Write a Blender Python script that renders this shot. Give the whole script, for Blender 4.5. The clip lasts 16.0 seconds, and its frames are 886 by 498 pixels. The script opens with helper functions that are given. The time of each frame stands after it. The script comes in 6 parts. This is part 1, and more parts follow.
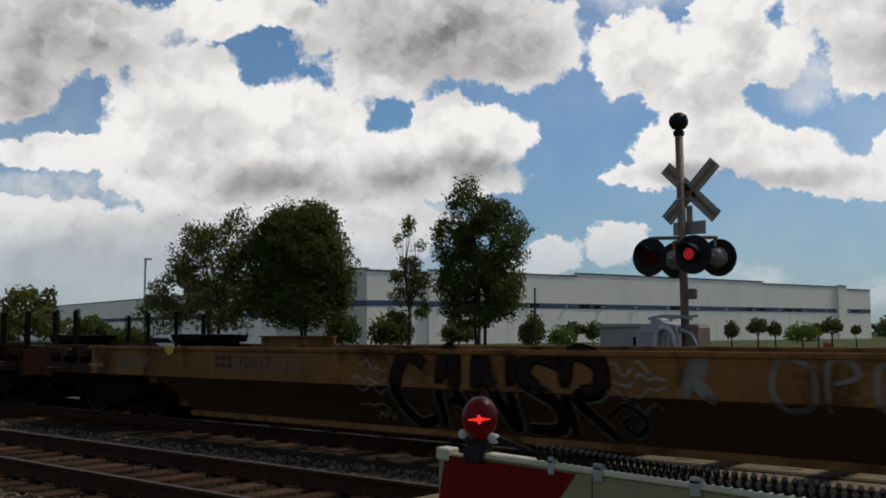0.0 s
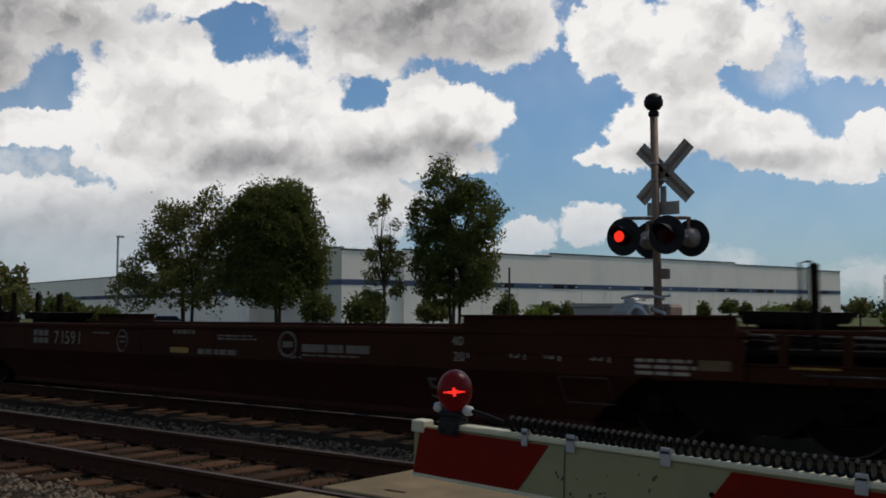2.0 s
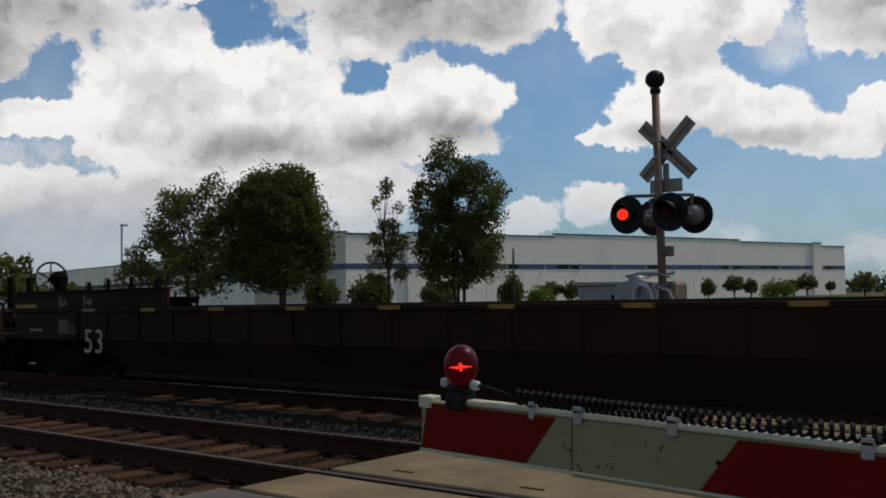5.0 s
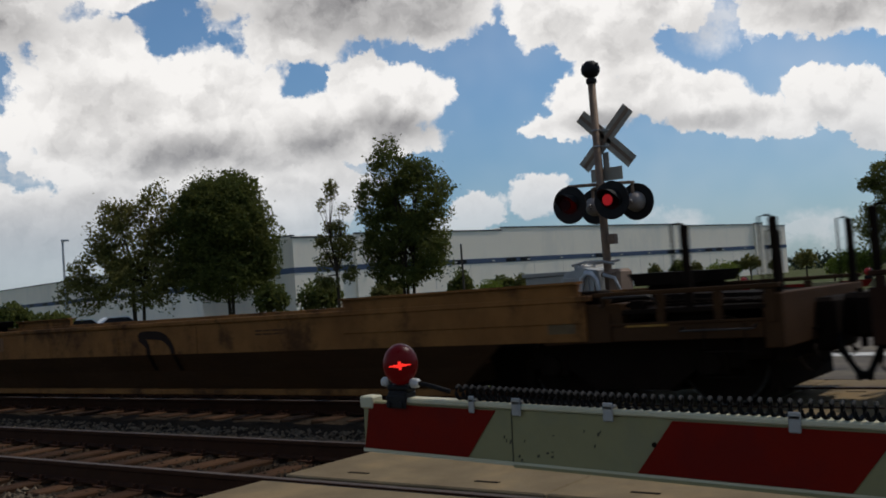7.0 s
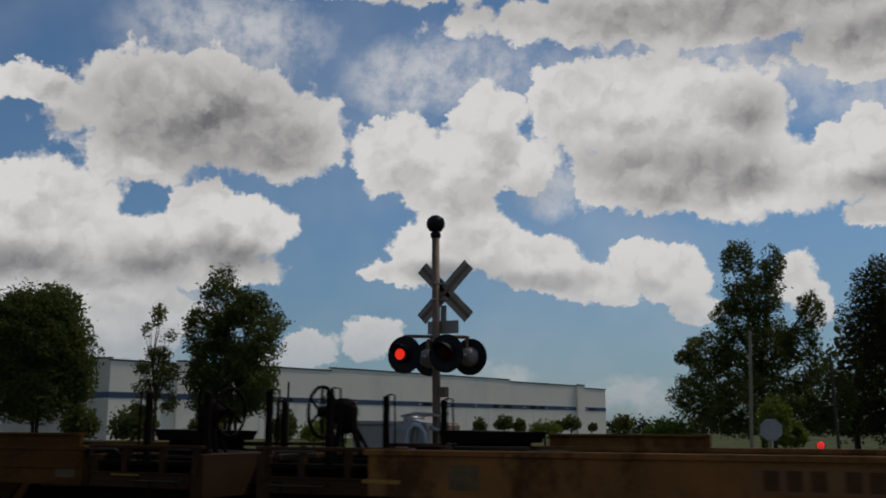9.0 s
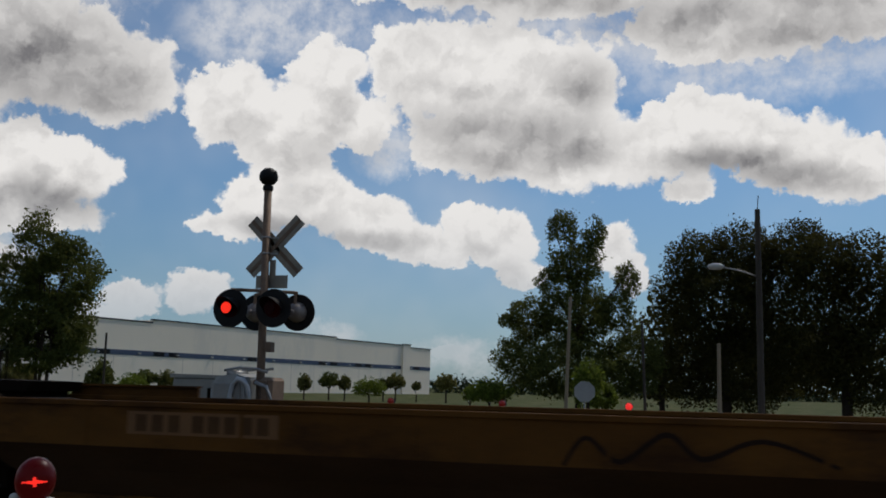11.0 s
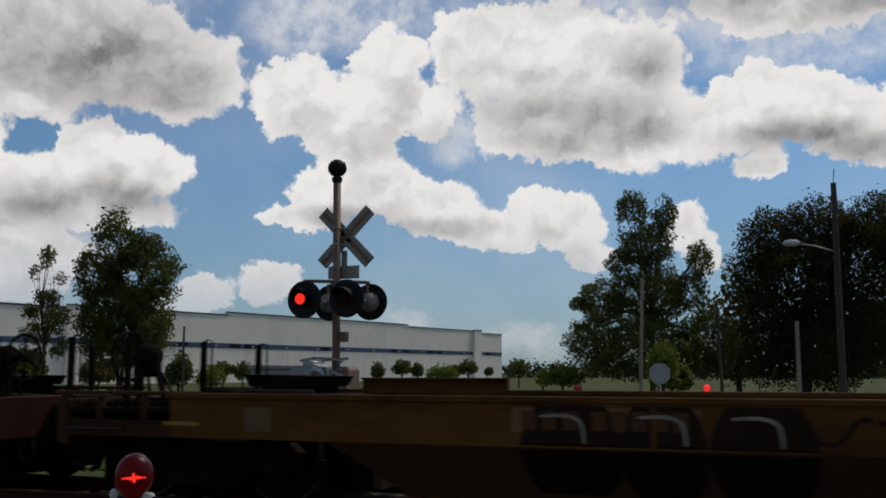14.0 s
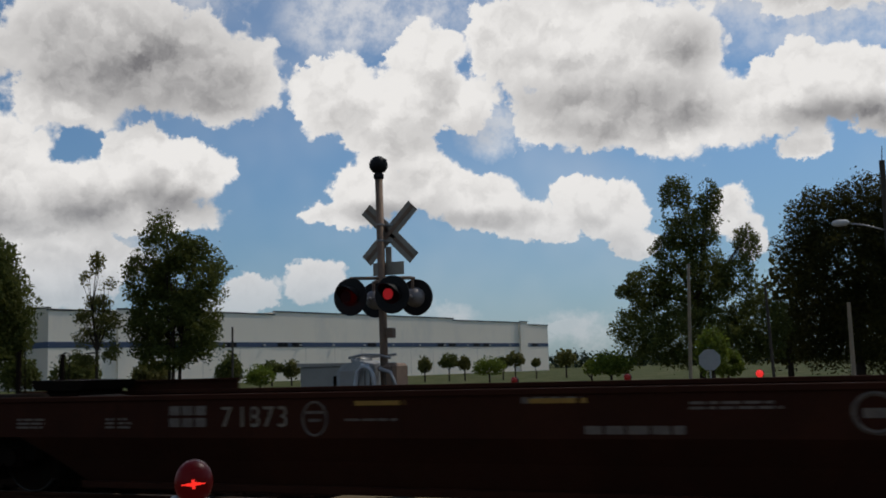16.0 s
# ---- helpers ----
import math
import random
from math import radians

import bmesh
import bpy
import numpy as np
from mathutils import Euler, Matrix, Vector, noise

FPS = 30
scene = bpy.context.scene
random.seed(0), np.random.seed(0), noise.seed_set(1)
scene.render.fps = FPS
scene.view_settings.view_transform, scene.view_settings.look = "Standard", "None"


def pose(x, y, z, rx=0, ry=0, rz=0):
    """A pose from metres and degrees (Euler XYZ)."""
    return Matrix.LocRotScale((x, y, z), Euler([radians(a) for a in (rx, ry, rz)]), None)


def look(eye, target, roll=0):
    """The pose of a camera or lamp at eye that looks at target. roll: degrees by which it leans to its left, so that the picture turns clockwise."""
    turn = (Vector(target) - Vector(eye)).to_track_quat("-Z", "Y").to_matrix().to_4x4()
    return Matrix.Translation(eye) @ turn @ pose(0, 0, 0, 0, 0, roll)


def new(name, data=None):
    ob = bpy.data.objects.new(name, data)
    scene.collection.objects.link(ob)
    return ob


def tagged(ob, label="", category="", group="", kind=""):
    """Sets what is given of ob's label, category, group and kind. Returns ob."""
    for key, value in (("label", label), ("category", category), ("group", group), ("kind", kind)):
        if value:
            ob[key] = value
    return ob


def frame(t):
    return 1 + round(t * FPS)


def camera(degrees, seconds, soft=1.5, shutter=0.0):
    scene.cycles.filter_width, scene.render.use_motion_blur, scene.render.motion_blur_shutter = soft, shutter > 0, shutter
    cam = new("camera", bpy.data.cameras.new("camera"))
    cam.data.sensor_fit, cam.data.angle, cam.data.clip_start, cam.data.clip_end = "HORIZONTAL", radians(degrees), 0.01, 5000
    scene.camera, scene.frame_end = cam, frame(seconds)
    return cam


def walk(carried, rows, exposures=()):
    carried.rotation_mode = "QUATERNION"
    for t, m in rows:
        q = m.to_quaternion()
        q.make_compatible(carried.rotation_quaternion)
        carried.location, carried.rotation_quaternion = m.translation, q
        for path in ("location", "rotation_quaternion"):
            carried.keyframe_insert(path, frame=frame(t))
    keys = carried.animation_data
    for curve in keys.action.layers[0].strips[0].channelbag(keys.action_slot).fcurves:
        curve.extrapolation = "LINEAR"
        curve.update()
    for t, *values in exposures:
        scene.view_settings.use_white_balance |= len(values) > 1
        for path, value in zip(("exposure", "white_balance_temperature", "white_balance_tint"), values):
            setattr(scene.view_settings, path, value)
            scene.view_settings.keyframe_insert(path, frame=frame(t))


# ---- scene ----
# ---- camera and its way ----
cam = camera(48.3, 16.0, 1.8, 0.2)
PATH = [
    (0, (0.004, 0.007, 1.393), (-13.045, 15.070, 3.081), -0.26),
    (0.5, (0.001, 0.005, 1.387), (-12.980, 15.128, 3.051), 0.18),
    (1, (0.009, -0.001, 1.387), (-12.959, 15.131, 3.075), 0.33),
    (1.5, (0.010, -0.004, 1.382), (-13.027, 15.095, 2.74), 0.39),
    (2, (0.014, -0.009, 1.380), (-12.668, 15.403, 2.654), -0.03),
    (2.5, (0.011, -0.004, 1.379), (-12.686, 15.419, 2.345), 0.15),
    (3, (0.018, -0.008, 1.375), (-12.801, 15.308, 2.426), -0.51),
    (3.5, (0.002, -0.006, 1.380), (-12.763, 15.369, 2.200), -0.66),
    (4, (0.015, 0.009, 1.380), (-12.725, 15.397, 2.322), -1.38),
    (4.2, (0.015, -0.005, 1.376), (-12.705, 15.401, 2.309), -0.94),
    (6.5, (0.022, -0.015, 1.360), (-12.670, 15.417, 2.227), -2.13),
    (7, (0.051, 0.000, 1.364), (-11.888, 16.024, 2.192), -4.19),
    (7.5, (0.070, 0.012, 1.377), (-11.541, 16.275, 2.217), -1.28),
    (8, (0.016, 0.019, 1.406), (-9.597, 17.545, 2.083), 2.25),
    (8.5, (0.019, 0.023, 1.423), (-9.909, 17.289, 3.252), 0.90),
    (9, (-0.004, 0.004, 1.422), (-8.881, 17.570, 4.979), 0.13),
    (9.5, (-0.007, -0.008, 1.407), (-7.485, 18.304, 4.366), 0.43),
    (10, (0.001, 0.000, 1.414), (-6.127, 18.749, 4.720), 2.73),
    (12.3, (-0.020, -0.000, 1.408), (-5.790, 19.053, 3.326), 0.25),
    (12.5, (-0.028, 0.026, 1.430), (-6.829, 18.701, 3.669), -0.72),
    (13, (-0.019, 0.003, 1.418), (-6.948, 18.634, 3.620), -0.59),
    (13.5, (-0.023, -0.008, 1.422), (-6.978, 18.590, 3.826), -0.19),
    (14, (-0.028, -0.010, 1.422), (-7.118, 18.526, 3.894), 0.04),
    (14.5, (-0.031, -0.010, 1.426), (-7.079, 18.517, 4.087), -0.49),
    (15, (-0.032, -0.012, 1.422), (-7.299, 18.451, 3.933), -0.72),
    (15.5, (-0.042, -0.006, 1.427), (-7.613, 18.362, 3.721), -0.84),
    (16, (-0.056, 0.009, 1.433), (-7.954, 18.233, 3.780), -1.65),
]
EXPOSURES = [(0, 0.0), (8.0, 0.05), (8.5, 0.03), (9.0, -0.46), (9.6, -0.72), (10.2, -0.28), (12.0, -0.12), (16, -0.12)]
walk(cam, [(t, look(eye, target, roll)) for t, eye, target, roll in PATH], EXPOSURES)

# ---- world and sun ----
BEARING = 39.7          # the first heading, degrees to the left of +y
SUN_AZ, SUN_EL = -64.0, 53.0   # bearing to the left of the first heading, height

world = bpy.data.worlds.new("world")
scene.world = world
world.use_nodes = True
wt = world.node_tree
wt.nodes.clear()


def node(tree, kind, **settings):
    n = tree.nodes.new(kind)
    for key, value in settings.items():
        if key == "operation":
            n.operation = value
        elif key == "data_type":
            n.data_type = value
        elif key == "noise_dimensions":
            n.noise_dimensions = value
        elif key == "blend_type":
            n.blend_type = value
        elif key == "interpolation_type":
            n.interpolation_type = value
    return n


def math_node(tree, op, a, b=None, c=None, clamp=False):
    n = node(tree, "ShaderNodeMath", operation=op)
    n.use_clamp = clamp
    for i, v in enumerate((a, b, c)):
        if v is None:
            continue
        if isinstance(v, (int, float)):
            n.inputs[i].default_value = v
        else:
            tree.links.new(v, n.inputs[i])
    return n.outputs[0]


def vec_node(tree, op, a, b=None, c=None):
    n = node(tree, "ShaderNodeVectorMath", operation=op)
    for i, v in enumerate((a, b, c)):
        if v is None:
            continue
        if isinstance(v, tuple):
            n.inputs[i].default_value = v
        else:
            tree.links.new(v, n.inputs[i])
    return n.outputs["Value"] if op in ("LENGTH", "DOT_PRODUCT") else n.outputs[0]


def smooth(tree, value, lo, hi, to_lo=0.0, to_hi=1.0):
    n = node(tree, "ShaderNodeMapRange", interpolation_type="SMOOTHSTEP")
    tree.links.new(value, n.inputs[0])
    for i, v in enumerate((lo, hi, to_lo, to_hi)):
        n.inputs[1 + i].default_value = v
    return n.outputs[0]


def noise_node(tree, vector, scale, detail=6.0, rough=0.6, lac=2.0):
    n = node(tree, "ShaderNodeTexNoise", noise_dimensions="3D")
    n.inputs["Scale"].default_value = scale
    n.inputs["Detail"].default_value = detail
    n.inputs["Roughness"].default_value = rough
    n.inputs["Lacunarity"].default_value = lac
    if vector is not None:
        tree.links.new(vector, n.inputs["Vector"])
    return n


def mix_colour(tree, factor, a, b, blend="MIX"):
    n = node(tree, "ShaderNodeMix", data_type="RGBA", blend_type=blend)
    for i, v in ((0, factor), (6, a), (7, b)):
        if isinstance(v, (int, float)):
            n.inputs[i].default_value = v
        elif isinstance(v, tuple):
            n.inputs[i].default_value = (*v, 1.0)
        else:
            tree.links.new(v, n.inputs[i])
    return n.outputs[2]


coords = node(wt, "ShaderNodeTexCoord").outputs["Generated"]
parts = node(wt, "ShaderNodeSeparateXYZ")
wt.links.new(coords, parts.inputs[0])
bearing = math_node(wt, "ARCTAN2", math_node(wt, "MULTIPLY", parts.outputs[0], -1.0), parts.outputs[1])
bearing = math_node(wt, "SUBTRACT", math_node(wt, "MULTIPLY", bearing, 57.2958), BEARING)
height = math_node(wt, "MULTIPLY", math_node(wt, "ARCSINE", parts.outputs[2]), 57.2958)
flat = node(wt, "ShaderNodeCombineXYZ")
wt.links.new(bearing, flat.inputs[0])
wt.links.new(height, flat.inputs[1])
# billows: the coordinates are pushed about at two sizes before the clouds are read
big = noise_node(wt, flat.outputs[0], 0.16, 3.0, 0.55)
fine = noise_node(wt, flat.outputs[0], 0.6, 8.0, 0.66)
push = vec_node(wt, "MULTIPLY_ADD", big.outputs["Color"], (1.9, 1.5, 0.0), (-0.95, -0.75, 0.0))
push = vec_node(wt, "ADD", push, vec_node(wt, "MULTIPLY_ADD", fine.outputs["Color"], (1.9, 1.7, 0.0), (-0.95, -0.85, 0.0)))
tiny = noise_node(wt, flat.outputs[0], 1.9, 6.0, 0.62)
ruffle = vec_node(wt, "MULTIPLY_ADD", tiny.outputs["Color"], (0.9, 0.8, 0.0), (-0.45, -0.4, 0.0))
spot = vec_node(wt, "ADD", vec_node(wt, "ADD", flat.outputs[0], push), ruffle)
spot = vec_node(wt, "MULTIPLY", spot, (1.0, 1.0, 0.0))


def puffs(where):
    """Rounded heads of two sizes, as in heaped cloud."""
    total = None
    for scale, weight in ((0.42, 0.62), (1.05, 0.38)):
        n = node(wt, "ShaderNodeTexVoronoi")
        n.voronoi_dimensions, n.feature = "2D", "SMOOTH_F1"
        n.inputs["Scale"].default_value = scale
        n.inputs["Smoothness"].default_value = 0.55
        wt.links.new(where, n.inputs["Vector"])
        v = math_node(wt, "MULTIPLY", n.outputs["Distance"], weight)
        total = v if total is None else math_node(wt, "ADD", total, v)
    return total


heads = puffs(spot)
heads_up = puffs(vec_node(wt, "ADD", spot, (0.25, 0.55, 0.0)))
calm = vec_node(wt, "ADD", flat.outputs[0], vec_node(wt, "MULTIPLY", push, (0.35, 0.35, 0.0)))
calm = vec_node(wt, "MULTIPLY", calm, (1.0, 1.0, 0.0))
above = vec_node(wt, "ADD", calm, (0.6, 1.9, 0.0))
fields = {"white": None, "grey": None, "above": None, "thin": None}


def add_cloud(which, where, a, e, ra, re):
    """One puff: bearing, height and the two radii, in degrees."""
    d = vec_node(wt, "LENGTH", vec_node(wt, "MULTIPLY_ADD", where, (1 / ra, 1 / re, 0.0), (-a / ra, -e / re, 0.0)))
    if fields[which] is None:
        fields[which] = d
    else:
        fields[which] = math_node(wt, "SMOOTH_MIN", fields[which], d, 0.25)


def white(a, e, ra, re):
    add_cloud("white", spot, a, e, ra * 1.04, re * 1.04)
    add_cloud("above", above, a, e, ra, re)


def grey(a, e, ra, re):
    add_cloud("grey", calm, a, e, ra * 1.2, re * 1.2)


def thin(a, e, ra, re):
    add_cloud("thin", spot, a, e, ra * 1.3, re * 1.3)


def cloud_field():
    thin(-41.2, 18.0, 7.5, 1.6)
    thin(-9.9, 19.8, 3.0, 1.9)
    thin(-36.7, 19.1, 3.9, 1.2)
    thin(23.2, 5.1, 4.0, 1.8)
    thin(16.7, 3.4, 8.2, 1.6)
    thin(-23.5, 1.9, 2.3, 0.8)
    thin(-16.0, 3.2, 2.0, 0.7)
    thin(0.2, 22.0, 5.4, 2.2)
    thin(-13.4, 20.6, 4.8, 1.9)
    thin(-28.6, 20.2, 10.0, 1.9)
    thin(21.6, 7.9, 4.6, 0.8)
    thin(3.9, 6.9, 4.9, 1.8)
    thin(6.6, 4.9, 4.3, 1.6)
    thin(-19.4, 13.7, 1.9, 1.5)
    white(22.4, 16.3, 5.6, 2.5)
    white(24.9, 13.4, 2.3, 2.1)
    white(14.4, 17.6, 2.5, 1.1)
    white(10.7, 18.3, 3.1, 0.9)
    white(22.5, 9.7, 4.0, 1.0)
    white(15.5, 13.2, 3.9, 2.7)
    white(16.9, 11.3, 3.5, 2.2)
    white(9.9, 12.1, 3.9, 2.6)
    white(7.3, 10.0, 3.1, 1.8)
    white(15.9, 8.2, 4.2, 1.4)
    white(11.2, 8.3, 5.9, 1.6)
    white(13.1, 10.2, 5.8, 1.9)
    white(6.0, 8.4, 3.0, 1.1)
    white(23.0, 6.2, 3.7, 1.2)
    white(19.8, 5.2, 4.1, 1.9)
    white(23.7, 3.3, 3.3, 2.1)
    white(24.9, 5.7, 1.2, 1.4)
    white(15.8, 5.4, 3.8, 1.9)
    white(18.2, 2.8, 6.3, 1.6)
    white(8.5, 6.1, 3.9, 1.8)
    white(4.3, 5.5, 2.0, 1.5)
    white(24.8, 2.1, 1.8, 1.2)
    white(1.8, 17.6, 7.3, 3.5)
    white(-3.5, 16.6, 3.4, 2.7)
    white(5.2, 15.2, 2.8, 1.8)
    white(0.8, 12.3, 1.9, 1.5)
    white(-1.1, 10.9, 3.0, 1.9)
    white(4.0, 9.9, 3.4, 1.8)
    white(1.4, 9.0, 4.7, 1.3)
    white(3.9, 6.3, 3.4, 1.4)
    white(4.9, 4.7, 2.7, 1.2)
    white(-8.5, 5.2, 2.1, 1.1)
    white(-5.1, 4.4, 1.6, 0.8)
    white(-3.3, 3.6, 1.9, 0.6)
    white(-9.9, 15.9, 2.8, 2.2)
    white(-12.6, 14.4, 2.5, 1.8)
    white(-15.6, 17.5, 2.0, 2.4)
    white(-14.3, 15.2, 3.0, 1.9)
    white(-17.3, 15.3, 2.7, 1.6)
    white(-20.7, 18.4, 2.9, 2.4)
    white(-24.7, 18.4, 4.7, 2.7)
    white(-29.0, 17.6, 3.7, 2.7)
    white(-26.0, 14.2, 5.5, 2.3)
    white(-30.2, 14.0, 4.6, 2.4)
    white(-35.3, 13.9, 3.9, 1.9)
    white(-37.2, 15.1, 2.7, 1.9)
    white(-39.8, 14.3, 3.1, 1.7)
    white(-42.6, 13.1, 3.4, 2.2)
    white(-45.4, 12.3, 3.3, 1.8)
    white(-48.0, 11.7, 2.6, 1.4)
    white(-36.6, 11.3, 1.4, 0.8)
    white(-13.6, 12.6, 2.2, 1.5)
    white(-12.3, 10.0, 2.8, 1.6)
    white(-10.4, 8.7, 2.0, 0.8)
    white(-15.3, 10.6, 2.8, 1.6)
    white(-18.3, 9.4, 3.0, 1.5)
    white(-21.0, 8.4, 2.2, 1.2)
    white(-24.4, 9.7, 1.5, 1.0)
    white(-25.9, 8.4, 2.1, 1.6)
    white(-27.0, 6.7, 1.5, 0.9)
    white(-22.9, 7.8, 2.3, 1.0)
    white(-32.8, 8.2, 1.2, 1.7)
    white(-33.6, 6.9, 1.0, 1.3)
    white(-23.5, 1.8, 1.1, 0.4)
    white(-28.7, 23.0, 14.1, 1.7)
    white(-41.9, 20.5, 9.1, 2.0)
    white(-9.9, 26.2, 21.0, 1.9)
    white(-38.0, 19.7, 3.8, 1.5)
    grey(22.7, 16.3, 5.9, 2.5)
    grey(10.5, 8.7, 4.9, 1.1)
    grey(17.9, 4.4, 6.9, 1.7)
    grey(24.6, 13.2, 2.4, 1.8)
    grey(23.7, 2.7, 3.6, 1.8)
    grey(1.8, 17.5, 7.6, 3.3)
    grey(-2.5, 16.5, 3.6, 2.2)
    grey(0.2, 9.4, 3.8, 1.1)
    grey(4.0, 9.3, 2.8, 1.1)
    grey(-26.3, 14.3, 5.3, 1.5)
    grey(-31.0, 17.6, 1.8, 1.3)
    grey(-29.9, 13.7, 3.6, 1.1)
    grey(-39.5, 13.0, 3.1, 0.8)
    grey(-43.1, 11.9, 3.0, 0.9)
    grey(-12.7, 8.9, 2.3, 0.6)
    grey(-19.0, 8.4, 2.6, 0.6)
    grey(-30.3, 23.1, 14.0, 1.5)
    grey(-42.0, 20.8, 9.1, 2.0)
    grey(-9.9, 26.5, 17.6, 1.6)


cloud_field()
# the sky goes on around and overhead with clouds of the same kind
wide = noise_node(wt, coords, 2.6, 5.0, 0.55)
outside = smooth(wt, vec_node(wt, "LENGTH", vec_node(wt, "MULTIPLY_ADD", flat.outputs[0], (1 / 46.0, 1 / 30.0, 0.0), (10.0 / 46.0, -8.0 / 30.0, 0.0))), 0.85, 1.15)
elsewhere = smooth(wt, wide.outputs["Fac"], 0.50, 0.72, 1.6, 0.2)
field = math_node(wt, "MINIMUM", fields["white"], math_node(wt, "ADD", elsewhere, math_node(wt, "MULTIPLY", math_node(wt, "SUBTRACT", 1.0, outside), 3.0)))
field = math_node(wt, "ADD", field, math_node(wt, "MULTIPLY", math_node(wt, "SUBTRACT", heads, 0.42), 0.6))
edge = math_node(wt, "ADD", field, math_node(wt, "MULTIPLY", math_node(wt, "SUBTRACT", tiny.outputs["Fac"], 0.5), 0.25))
mask = smooth(wt, edge, 1.1, 0.9)
mask = math_node(wt, "MULTIPLY", mask, smooth(wt, height, 0.5, 7.0, 0.5, 1.0))
wisp = math_node(wt, "MULTIPLY", smooth(wt, fields["thin"], 1.25, 0.3), smooth(wt, fine.outputs["Fac"], 0.3, 0.65, 0.2, 0.68))
mask = math_node(wt, "MAXIMUM", mask, wisp)
haze = smooth(wt, height, 13.0, -1.0)
veil = smooth(wt, noise_node(wt, coords, 3.2, 4.0, 0.6).outputs["Fac"], 0.45, 0.8, 0.0, 0.25)
mask = math_node(wt, "MAXIMUM", mask, veil)
core = smooth(wt, fields["grey"], 1.35, 0.15)
billow = smooth(wt, math_node(wt, "SUBTRACT", heads, heads_up), -0.12, 0.2)
inside = smooth(wt, field, 1.0, 0.55)
under = smooth(wt, fields["above"], 1.0, 0.25)
soft = noise_node(wt, flat.outputs[0], 0.13, 3.0, 0.5)
shade = math_node(wt, "ADD", math_node(wt, "MULTIPLY", core, 0.56), math_node(wt, "MULTIPLY", math_node(wt, "MULTIPLY", billow, inside), 0.1))
shade = math_node(wt, "ADD", shade, math_node(wt, "MULTIPLY", math_node(wt, "MULTIPLY", under, smooth(wt, soft.outputs["Fac"], 0.25, 0.6)), 0.3))
# relief: the bulges are bright towards the sun, above and to the left
bulge = noise_node(wt, spot, 0.32, 5.0, 0.55)
bulge_up = noise_node(wt, vec_node(wt, "ADD", spot, (0.45, 0.95, 0.0)), 0.32, 5.0, 0.55)
relief = math_node(wt, "SUBTRACT", bulge_up.outputs["Fac"], bulge.outputs["Fac"])
shade = math_node(wt, "ADD", shade, math_node(wt, "MULTIPLY", math_node(wt, "MULTIPLY", relief, inside), 1.1), clamp=True)
cloud_colour = mix_colour(wt, shade, (0.9, 0.88, 0.86), (0.2, 0.196, 0.205))
cloud_colour = mix_colour(wt, smooth(wt, height, 11.5, 0.5, 0.0, 0.85), cloud_colour, (0.5, 0.53, 0.57))
sky = node(wt, "ShaderNodeTexSky")
sky.sky_type, sky.sun_disc = "NISHITA", False
sky.sun_elevation = radians(SUN_EL)
sky.sun_rotation = radians(-(BEARING + SUN_AZ))
sky.air_density, sky.dust_density, sky.ozone_density = 1.0, 0.6, 3.0
sky_back = node(wt, "ShaderNodeBackground")
tint = mix_colour(wt, smooth(wt, height, 0.0, 15.0), (0.62, 0.8, 0.94), (0.78, 0.98, 1.1))
blue = mix_colour(wt, 1.0, sky.outputs[0], tint, "MULTIPLY")
blue = mix_colour(wt, math_node(wt, "MULTIPLY", haze, 0.35), blue, (3.1, 4.6, 6.4))
wt.links.new(blue, sky_back.inputs[0])
sky_back.inputs[1].default_value = 0.075
cloud_back = node(wt, "ShaderNodeBackground")
wt.links.new(cloud_colour, cloud_back.inputs[0])
cloud_back.inputs[1].default_value = 1.0
blend = node(wt, "ShaderNodeMixShader")
wt.links.new(mask, blend.inputs[0])
wt.links.new(sky_back.outputs[0], blend.inputs[1])
wt.links.new(cloud_back.outputs[0], blend.inputs[2])
wt.links.new(blend.outputs[0], node(wt, "ShaderNodeOutputWorld").inputs[0])

sun_data = bpy.data.lights.new("sun", "SUN")
sun_data.energy, sun_data.angle, sun_data.color = 2.0, radians(0.6), (1.0, 0.94, 0.85)
sun = new("sun", sun_data)
sun_yaw = radians(BEARING + SUN_AZ)
sun_dir = Vector((-math.sin(sun_yaw) * math.cos(radians(SUN_EL)), math.cos(sun_yaw) * math.cos(radians(SUN_EL)), math.sin(radians(SUN_EL))))
sun.matrix_world = look(sun_dir * 50, (0, 0, 0))

# ---- materials ----


